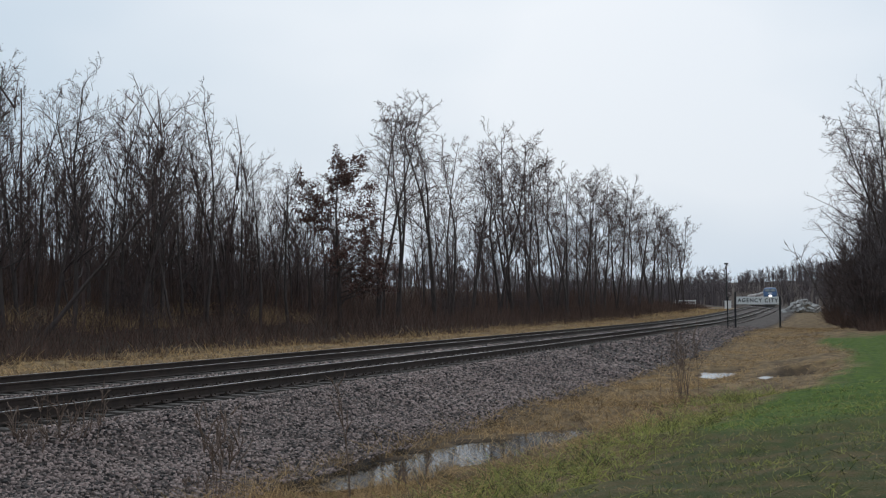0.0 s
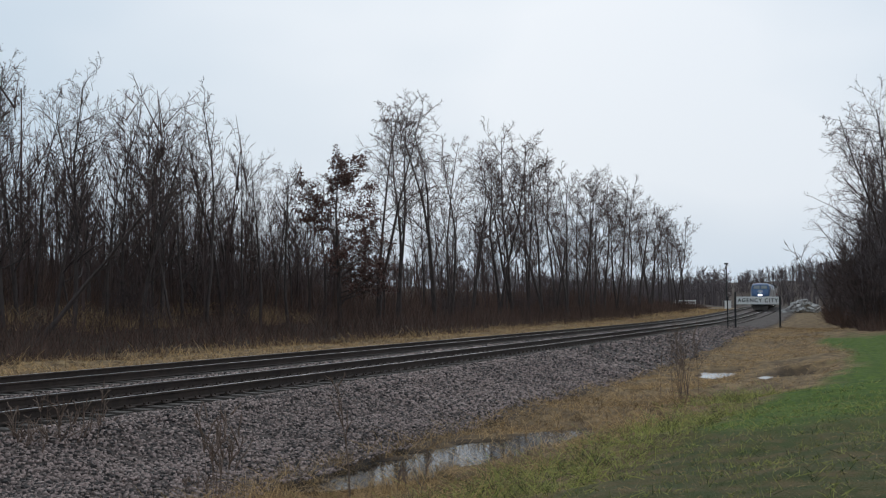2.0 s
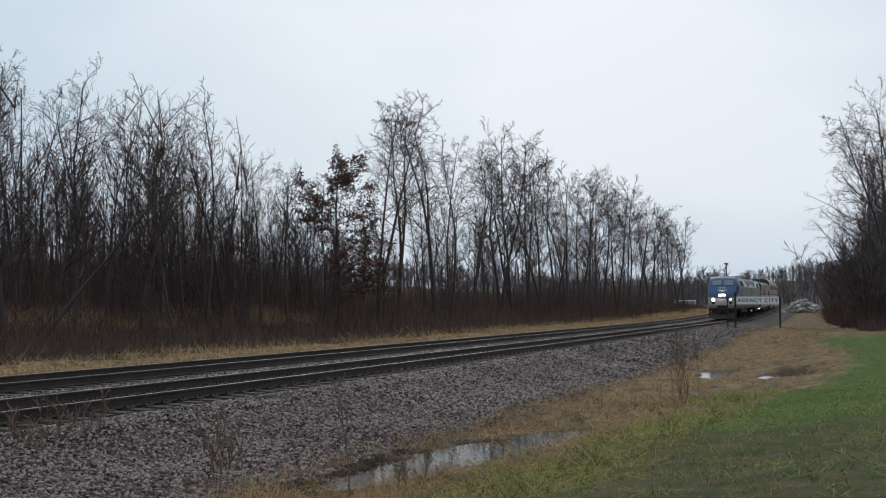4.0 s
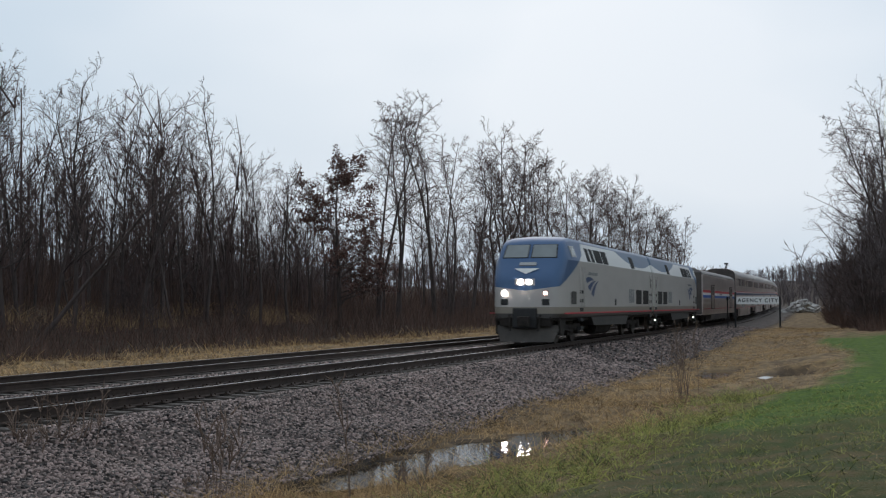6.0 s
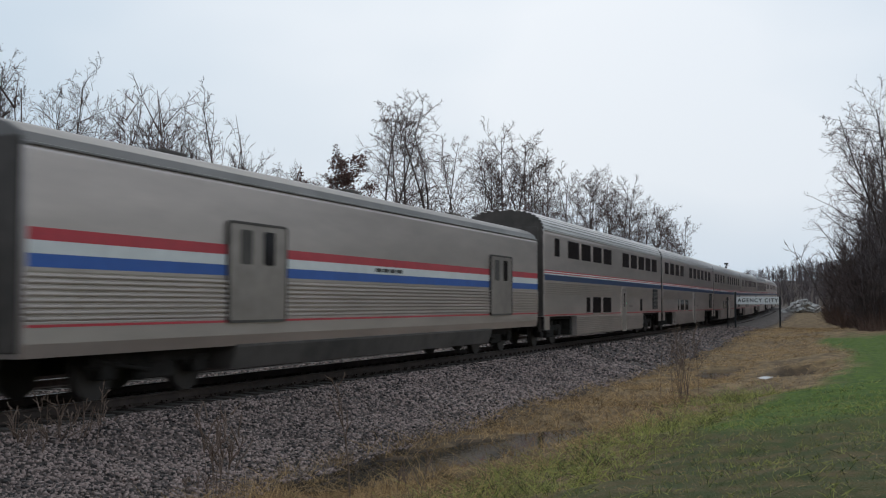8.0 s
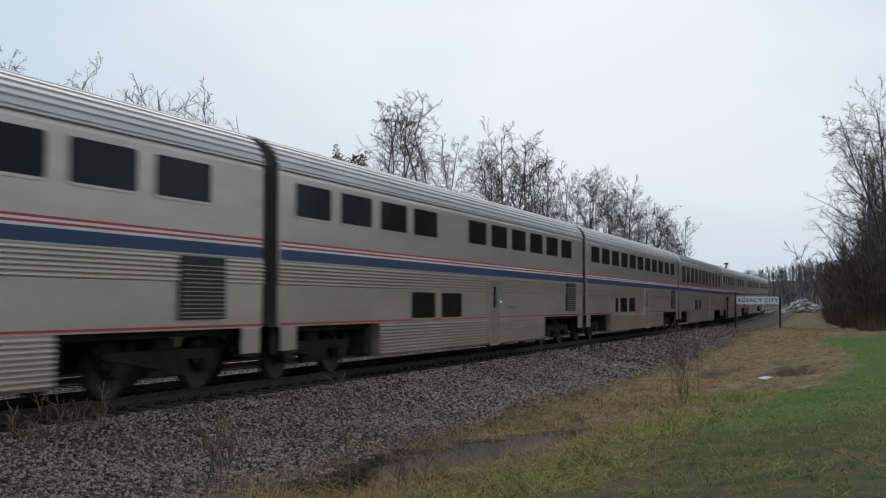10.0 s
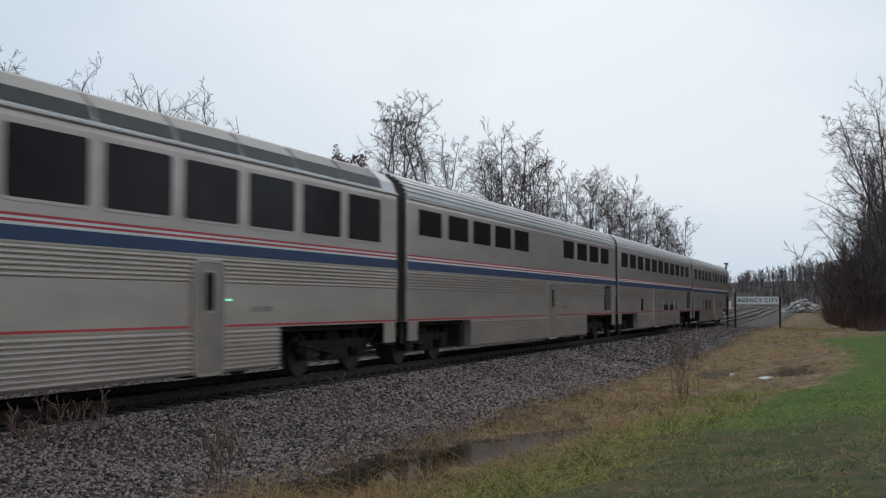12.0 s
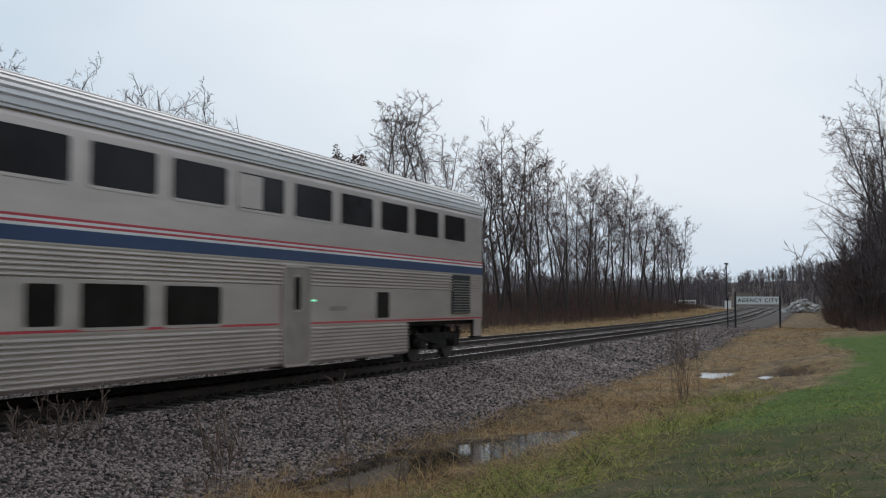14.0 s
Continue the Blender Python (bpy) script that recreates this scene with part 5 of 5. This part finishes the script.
        want = np.interp(s, [24, 45, 60, 75, 95, 140, 215], [9.6, 9.4, 8.6, 8.6, 12.0, 14.0, 13.0]) * rng.uniform(0.7, 1.0)
        if rng.random() < 0.5:
            put(rng.choice(thin), s, d, rng.uniform(0, 360), want / 10.0)
        else:
            put(rng.choice(forest), s, d, rng.uniform(0, 360), want / 12.0)
    for k in range(34):
        s = rng.uniform(22, 200)
        put(rng.choice(bush), s, -16.2 - 8 * rng.random(), rng.uniform(0, 360), rng.uniform(0.45, 1.0))
    # the thicket on the lawn side
    for s, d, src, size in [(99, 13.2, spread[0], 1.0), (90.0, 14.2, spread[1], 1.15), (84.0, 14.4, fork[2], 1.0), (106, 14.8, spread[0], 1.15), (112, 13.0, forest[0], 1.0), (80.0, 14.4, forest[2], 1.3), (122, 14, fork[0], 0.75)]:
        put(src, s, d, rng.uniform(0, 360), size)
    for k in range(34):
        s = rng.uniform(76, 150)
        d = np.interp(s, [76, 90, 110, 150], [13.4, 11.8, 10.4, 10.0]) + 9 * rng.random() ** 1.3
        put(rng.choice(bush), s, float(d), rng.uniform(0, 360), rng.uniform(1.1, 2.3))
    for k in range(18):
        s = rng.uniform(80, 160)
        d = np.interp(s, [76, 90, 110, 150], [14.5, 13.0, 11.6, 11.0]) + 10 * rng.random()
        put(rng.choice(thin), s, float(d), rng.uniform(0, 360), rng.uniform(0.8, 1.4))


def build_undergrowth():
    rs = np.random.RandomState(12)
    n = 90000
    s = 12 + 220 * rs.uniform(0, 1, n) ** 1.7
    d = -10.9 - 32 * rs.uniform(0, 1, n) ** 1.5
    clump = fnoise(s, d, 4.0, 31)
    tall = np.clip(1.3 + 0.75 * clump, 0.4, 2.8) * rs.uniform(0.5, 1.25, n) * np.clip((-10.4 - d) / 3.5, 0.2, 1) * np.where(d < -22, 2.0, 1.0)
    scatter("undergrowth", "tangled dry brown brush at the edge of the wood", "brush", n, s, d, tall, rs.uniform(0.010, 0.028, n) * (1 + s / 160), 0.32, 0.18, M_BRUSH, rs, joints=1)
    n = 32000
    s = rs.uniform(74, 170, n)
    d = np.interp(s, [74, 90, 110, 170], [12.8, 11.0, 9.8, 9.4]) + 12 * rs.uniform(0, 1, n) ** 1.5
    scatter("thicket_undergrowth", "tangled dry brown brush under the thicket", "brush", n, s, d, rs.uniform(0.3, 1.7, n) * np.clip(1.1 + 0.8 * fnoise(s, d, 3.0, 61), 0.35, 1.9), rs.uniform(0.010, 0.024, n), 0.42, 0.3, M_BRUSH, rs, joints=1)
    wood(rs)


def grow_strips(rs, base, way, length, width, kids, first, spread, ratio):
    """Children of many limbs at once: arrays of their bases, ways, lengths and widths."""
    n = len(base)
    f = first + (1 - first) * rs.uniform(0, 1, (n, kids))
    b = base[:, None] + way[:, None] * (length[:, None] * f)[..., None]
    r = rs.normal(size=(n, kids, 3))
    r -= (r * way[:, None]).sum(-1, keepdims=True) * way[:, None]
    r /= np.linalg.norm(r, axis=-1, keepdims=True) + 1e-9
    w = way[:, None] * math.cos(spread) + r * math.sin(spread) + np.array([0, 0, 0.18])
    w /= np.linalg.norm(w, axis=-1, keepdims=True)
    ln = length[:, None] * ratio * rs.uniform(0.6, 1.25, (n, kids)) * (1.1 - 0.5 * f)
    wd = np.repeat(width[:, None] * 0.5, kids, 1) * rs.uniform(0.7, 1.2, (n, kids))
    return b.reshape(-1, 3), w.reshape(-1, 3), ln.ravel(), wd.ravel()


def many_trees(name, label, rs, s, d, tall, kids, thick=1.0, material=None):
    """A wood too dense to count: stems, limbs and twigs as thin strips."""
    n = len(s)
    x, y, _ = line(s, d)
    base = np.stack([x, y, height(s, d, False) - 0.2], -1)
    way = np.stack([rs.normal(0, 0.07, n), rs.normal(0, 0.07, n), np.ones(n)], -1)
    way /= np.linalg.norm(way, axis=1)[:, None]
    levels = [(base, way, tall, (0.05 + tall * 0.013) * thick)]
    for k, (first, spread, ratio) in zip(kids, ((0.30, 0.70, 0.34), (0.2, 0.70, 0.5), (0.15, 0.68, 0.55))):
        levels.append(grow_strips(rs, *levels[-1], k, first, spread, ratio))
    levels.append((base, way, tall, (0.05 + tall * 0.013) * thick))
    B, W, Ln, Wd = [np.concatenate(c) for c in zip(*levels)]
    Wd = np.maximum(Wd, 0.010 * thick)
    bend = rs.normal(0, 0.10, (len(B), 3))
    bend[:n] *= 0.3
    bend[-n:] = bend[:n]
    V, loops = strips(len(B), B, W, Ln, Wd, bend, rs, 1)
    tagged(new(name, fast_mesh(name, V, loops, 4, material or M_TWIG)), label, "woods", kind="stuff")


def wood(rs):
    n = 320
    s = np.where(rs.uniform(0, 1, n) < 0.58, rs.uniform(24, 63, n), rs.uniform(63, 220, n))
    d = -20 - 45 * rs.uniform(0, 1, n) ** 1.2
    tall = np.interp(s, [22, 45, 60, 75, 95, 140, 225], [10.0, 9.8, 9.0, 9.0, 10.0, 11.0, 11.0]) * rs.uniform(0.7, 1.1, n)
    many_trees("deep_wood", "dense bare wood behind the first trees", rs, s, d, tall, (11, 5, 4))
    n = 620
    s = 25 + 305 * rs.uniform(0, 1, n) ** 1.35
    d = -50 - 80 * rs.uniform(0, 1, n)
    many_trees("distant_woods", "bare grey-brown woods on the far rise, paled for haze", rs, s, d, rs.uniform(5.0, 8.5, n) * np.where(s < 72, 1.35, 0.85), (14, 7), 1.9, M_PALEDTWIG)
    n = 320
    s = rs.uniform(46, 86, n)
    d = -23 - 20 * rs.uniform(0, 1, n)
    many_trees("young_growth", "young bare trees filling the wood behind the oak", rs, s, d, rs.uniform(4.0, 7.0, n), (11, 4), 1.0)
    n = 300
    s = rs.uniform(34, 125, n)
    d = -36 - 30 * rs.uniform(0, 1, n)
    many_trees("young_growth", "low dense young growth deep in the wood", rs, s, d, rs.uniform(3.0, 5.2, n), (15, 6), 1.3)
    n = 1150
    s = 360 + 420 * rs.uniform(0, 1, n)
    d = rs.choice([-1, 1], n) * (13 + 170 * rs.uniform(0, 1, n) ** 1.3)
    back = np.arange(n) % 3 == 0
    s = np.where(back, rs.uniform(640, 860, n), s)
    d = np.where(back, rs.uniform(-110, 90, n), d)
    many_trees("distant_woods", "bare grey-brown woods on the hills beyond the crossing, paled for haze", rs, s, d, rs.uniform(9, 13, n), (15, 7), 2.3, M_PALEDTWIG)
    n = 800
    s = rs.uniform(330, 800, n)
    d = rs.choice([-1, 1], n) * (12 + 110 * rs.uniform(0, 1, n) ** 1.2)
    many_trees("young_growth", "low grey-brown growth on the far hills, paled for haze", rs, s, d, rs.uniform(3.5, 7, n), (13, 5), 3.2, M_PALEDTWIG)
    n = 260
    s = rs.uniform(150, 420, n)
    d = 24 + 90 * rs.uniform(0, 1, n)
    many_trees("distant_woods", "bare woods behind the thicket", rs, s, d, rs.uniform(9, 14, n), (11, 6), 1.8, M_PALEDTWIG)
    # Unseen woods behind the camera, added to darken the train's reflections.
    n = 180
    s = rs.uniform(-120, 70, n)
    d = rs.uniform(44, 80, n)
    many_trees("distant_woods", "unseen bare woods added across the lawn", rs, s, d, rs.uniform(10, 15, n), (9, 4), 2.5)
    # Mostly out of view; added to darken what the far cars reflect.
    n = 240
    s = rs.uniform(100, 270, n)
    d = rs.uniform(17, 60, n)
    many_trees("distant_woods", "tall bare woods added behind the thicket, mostly out of view", rs, s, d, rs.uniform(13, 18, n), (14, 7), 1.8, M_PALEDTWIG)
    # Paler twigs used here too, against the dark of the thicket's own shade.
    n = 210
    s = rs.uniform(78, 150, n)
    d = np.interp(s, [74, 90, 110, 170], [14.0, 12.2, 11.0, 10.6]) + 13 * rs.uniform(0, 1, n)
    many_trees("thicket", "dense bare thicket beside the lawn", rs, s, d, rs.uniform(5.0, 10.5, n) * np.clip((d - 9) / 4, 0.45, 1.1), (13, 6, 4), 0.8, M_PALEDTWIG)


def build_grass():
    rs = np.random.RandomState(21)
    # dead grass in the ditch and on its banks
    n = 70000
    s = 9 + 80 * rs.uniform(0, 1, n) ** 1.7
    d = rs.uniform(4.7, 12.2, n)
    edge = np.interp(s, [8, 14, 19, 23, 27, 31, 36, 45, 58, 62, 75, 95], [8.2, 8.0, 8.4, 8.9, 10.4, 11.4, 11.8, 11.7, 10.5, 9.9, 10.1, 13.0])
    keep = (d < edge + 0.3 * rs.normal(size=n)) & (pool(s, d) < np.where(s > 34, -0.30, -0.10) + 0.5 * (rs.uniform(size=n) < 0.03)) & (fnoise(s, d, 1.6, 41) > -0.75)
    s, d = s[keep], d[keep]
    n = len(s)
    scatter("dead_grass", "matted straw-coloured dead grass in the ditch", "grass", n, s, d, rs.uniform(0.12, 0.46, n) * (1 + 0.55 * fnoise(s, d, 1.5, 42)) * np.clip(1.35 - s / 50, 0.45, 1) * np.where((s > 24) & (s < 45) & (d > 8.6), 0.45, 1.0), rs.uniform(0.005, 0.010, n) * (1 + s / 30), 0.7, 0.5, M_DRYGRASS, rs)
    # rank green grass on the bank
    n = 30000
    s = rs.uniform(9, 29, n)
    d = rs.uniform(6.2, 10.4, n)
    lo = np.interp(s, [9, 14, 18, 22, 27], [6.6, 7.0, 7.5, 7.9, 8.3])
    keep = (d > lo + 0.25 * rs.normal(size=n)) & (d < lo + 1.9 + 0.3 * rs.normal(size=n)) & (pool(s, d) < -0.1) & (fnoise(s, d, 1.1, 43) > -0.55)
    s, d = s[keep], d[keep]
    n = len(s)
    scatter("bank_grass", "rank green grass on the ditch bank", "grass", n, s, d, rs.uniform(0.10, 0.40, n) * (1 + 0.7 * fnoise(s, d, 0.9, 44)) * np.clip((d - np.interp(s, [9, 14, 18, 22, 27], [6.3, 6.7, 7.3, 7.8, 8.3])) / 1.0, 0.35, 1), rs.uniform(0.008, 0.018, n), 0.6, 0.6, M_GRASS, rs)
    # straw at the near end of the puddle and on the sunlit bank of the wood
    n = 9000
    s = rs.uniform(9, 16, n)
    d = rs.uniform(4.5, 6.6, n)
    keep = (pool(s, d) < 0.0) & (fnoise(s, d, 0.9, 47) > -0.3)
    s, d = s[keep], d[keep]
    n = len(s)
    scatter("ditch_straw", "tufts of straw-coloured grass at the edge of the puddle", "grass", n, s, d, rs.uniform(0.12, 0.40, n), rs.uniform(0.004, 0.009, n), 0.6, 0.5, M_DRYGRASS, rs)
    n = 9000
    s = rs.uniform(34, 60, n)
    d = rs.uniform(-23, -18, n)
    keep = fnoise(s, d, 6.0, 48) > 0.1
    s, d = s[keep], d[keep]
    n = len(s)
    scatter("bank_straw", "pale dead grass on the bank in the wood", "grass", n, s, d, rs.uniform(0.4, 1.1, n), rs.uniform(0.012, 0.03, n), 0.45, 0.4, M_DRYGRASS, rs)
    # straw and clover bits lying in the worn turf
    n = 6000
    s = rs.uniform(8, 24, n)
    d = rs.uniform(8.6, 13.5, n)
    scatter("turf_straw", "bits of straw lying in the worn turf", "grass", n, s, d, rs.uniform(0.02, 0.07, n), rs.uniform(0.003, 0.006, n), 1.6, 0.4, M_DRYGRASS, rs, 0.0, joints=1)
    n = 14000
    s = rs.uniform(8, 26, n)
    d = rs.uniform(8.6, 13.5, n)
    keep = fnoise(s, d, 1.2, 51) > 0.0
    s, d = s[keep], d[keep]
    n = len(s)
    scatter("turf_tufts", "short green tufts in the worn turf", "grass", n, s, d, rs.uniform(0.05, 0.14, n), rs.uniform(0.006, 0.012, n), 0.7, 0.4, M_GRASS, rs, 0.0, joints=1)
    # pale strip beyond the far track
    n = 30000
    s = 14 + 200 * rs.uniform(0, 1, n) ** 1.4
    d = rs.uniform(-12.0, -6.1, n)
    scatter("verge_grass", "pale dead grass verge beyond the far track", "grass", n, s, d, rs.uniform(0.08, 0.30, n) * (1 + 1.6 * (d < -10.6) * rs.uniform(0, 1, n)), rs.uniform(0.01, 0.025, n) * (1 + s / 90), 0.6, 0.4, M_DRYGRASS, rs)


def weed(name, label, seed, x, y, tall, n, spread, thick, lean=None):
    """A dry leafless weed with thin branching stems, standing free."""
    t = empty(name)
    tagged(t, label, "weed", "dry weeds by the line")
    rng = random.Random(seed)
    for k in range(n):
        tubes = Tubes()
        plan = [(6, 4, 0.06, 0.02, (3, 5), 30, 0.28, 0.5), (3, 3, 0.14, 0.06, 2, 30, 0.5, 0.4), (2, 3, 0.15, 0.05, 0, 0, 0, 0)]
        limb(rng, tubes, tubes, Vector((rng.gauss(0, 0.06 * spread), rng.gauss(0, 0.06 * spread), -0.05)), Vector((rng.gauss(0, lean or 0.16 * spread), rng.gauss(0, lean or 0.16 * spread), 1)).normalized(), tall * rng.uniform(0.6, 1.0), thick, 0, plan)
        part("stem", tubes.mesh("stem", M_WEED), M_WEED, t)
    t.matrix_world = pose(x, y, ground_z(x, y))
    return t


M_WEED = mat("dry_weed_stem", (0.165, 0.112, 0.084), 0.85, vary=0.3, scale=8)


def station_sign():
    """A white name board with black letters between two black posts."""
    t = empty("station_sign")
    tagged(t, "white station name board with black letters on two black posts", "sign")
    a, b = Vector((88.5, 11.37, 0)), Vector((89.5, 8.18, 0))
    for p, top in ((a, 2.5), (b, 2.12)):
        z = ground_z(p.x, p.y) - 0.3
        part("post", boxed(p.x - 0.07, p.x + 0.07, p.y - 0.07, p.y + 0.07, z, top, 0.012), M_POST, t, "square black post")
    mid = (a + b) / 2
    turn = math.degrees(math.atan2(b.y - a.y, b.x - a.x))
    L = (b - a).length - 0.14
    bd = part("board", boxed(-L / 2, L / 2, -0.03, 0.03, -0.29, 0.29, 0.008), M_SIGN, t, "white board")
    bd.matrix_basis = pose(mid.x, mid.y, 1.85, 0, 0, turn)
    tx = bpy.data.curves.new("lettering", "FONT")
    tx.body, tx.size, tx.align_x, tx.align_y, tx.extrude, tx.offset = "AGENCY CITY", 0.40, "CENTER", "CENTER", 0.004, 0.008
    tx.space_character = 1.22
    tx.materials.append(M_INK)
    o = new("lettering", tx)
    o.parent = bd
    o.matrix_basis = pose(0, -0.036, 0.0, 90, 0, 0)
    return t


def roadside_things():
    z = ground_z(88.25, 11.92)
    p = empty("marker_post")
    tagged(p, "thin dark marker post beside the name board", "post")
    part("shaft", rod(bmesh.new(), (88.25, 11.92, z - 0.2), (88.25, 11.92, 2.12), 0.05, 0.045), M_POST, p)
    part("plate", boxed(88.19, 88.22, 11.84, 12.0, 1.85, 2.12, 0.01), M_POST, p)
    g = ground_z(240, 32.6)
    lp = empty("lamp_pole")
    tagged(lp, "tall slim grey lamp pole beyond the tracks", "lamp pole")
    part("pole", rod(bmesh.new(), (240, 32.6, g - 0.3), (240, 32.6, 10.0), 0.16, 0.12), M_TANK, lp)
    part("lamp_head", boxed(239.7, 240.3, 32.2, 33.0, 9.85, 10.15, 0.05), M_TANK, lp)
    # white fence on the far side by the crossing
    f = empty("white_fence")
    tagged(f, "low white board fence by the crossing", "fence")
    for k in range(4):
        y = 39.0 + k * 1.35
        zz = ground_z(240, y)
        part("post", boxed(239.93, 240.07, y - 0.07, y + 0.07, zz - 0.2, 2.5, 0.01), M_SIGN, f)
    for zz in (1.75, 2.3):
        part("rail", boxed(239.90, 239.93, 38.9, 43.2, zz - 0.13, zz + 0.13, 0.01), M_SIGN, f)
    cab = empty("relay_cabinet")
    tagged(cab, "pale metal signal cabinet by the crossing", "cabinet")
    zz = ground_z(236, 31.7)
    part("body", boxed(235.4, 236.6, 31.2, 32.4, zz - 0.1, zz + 1.5, 0.04), M_SIGN, cab)
    part("roof", boxed(235.3, 236.7, 31.1, 32.5, zz + 1.5, zz + 1.6, 0.02), M_SIGN, cab)
    # road crossing the line
    bm = bmesh.new()
    rows = []
    for d in np.linspace(-60, 60, 41):
        row = []
        for s in (222, 225, 228):
            x, y, _ = line(s + 0.25 * d, d)
            row.append((float(x), float(y), 0.98 if -7 < d < 3 else float(height(s, d, False)) + 0.05))
        rows.append(row)
    rd = loft(rows, False)
    me = bpy.data.meshes.new("road")
    rd.to_mesh(me)
    rd.free()
    me.materials.append(M_ROAD)
    tagged(new("road", me), "grey asphalt road over the crossing", "road", kind="structure")
    # heap of broken concrete
    heap = empty("rubble_heap")
    tagged(heap, "heap of pale broken concrete slabs beside the line", "rubble")
    rng = random.Random(5)
    for k in range(150):
        x, w = rng.uniform(176, 200), rng.gauss(0, 1.0)
        y = 0.073 * x + w * 2.2
        hump = max(0.0, 1.8 * math.exp(-(w / 1.1) ** 2))
        bm = boxed(-rng.uniform(0.15, 0.5), rng.uniform(0.15, 0.5), -rng.uniform(0.15, 0.45), rng.uniform(0.15, 0.45), -0.13, 0.13, 0.03)
        o = part("slab", bm, M_RUBBLE, heap)
        o.matrix_basis = pose(x, y, ground_z(x, y) + rng.uniform(0.0, 1.0) * hump + 0.05, rng.uniform(-45, 45), rng.uniform(-45, 45), rng.uniform(0, 180))


build_trees()
build_undergrowth()
build_grass()
weed("tall_weed", "single tall dry weed stalk in front of the stones", 3, 12.6, 6.25, 1.8, 1, 0.3, 0.015, 0.02)
weed("dry_weed", "spindly reddish dry weed in front of the stones", 7, 11.6, 7.5, 1.25, 11, 1.3, 0.006)
weed("dry_weed", "spindly dry weed at the edge of the puddle", 9, 13.3, 5.7, 0.62, 5, 1.6, 0.008)
weed("dry_weed", "dry weeds growing beside the near rail", 11, 12.3, 10.6, 1.15, 16, 3.6, 0.008)
weed("dry_weed", "dry weeds growing beside the near rail", 13, 11.6, 10.5, 1.05, 11, 3.0, 0.008)
weed("dry_weed", "dry weeds growing beside the near rail", 14, 13.2, 10.7, 0.85, 9, 3.0, 0.007)
weed("dry_weed", "low dry weeds among the stones", 12, 12.2, 8.2, 0.5, 7, 2.5, 0.005)
weed("brown_sapling_clump", "clump of upright brown stems in the dead grass", 15, 28.6, 4.97, 1.8, 17, 3.4, 0.011, 0.07)
station_sign()
roadside_things()


def motions():
    """The train runs along the line at a steady pace."""
    for car, middle, turn in TRAIN:
        rows = []
        for k in range(15):
            rows.append((float(k), line_pose(NOSE + middle - SPEED * k, 0.0, 0.0, turn)))
        walk(car, rows)


motions()
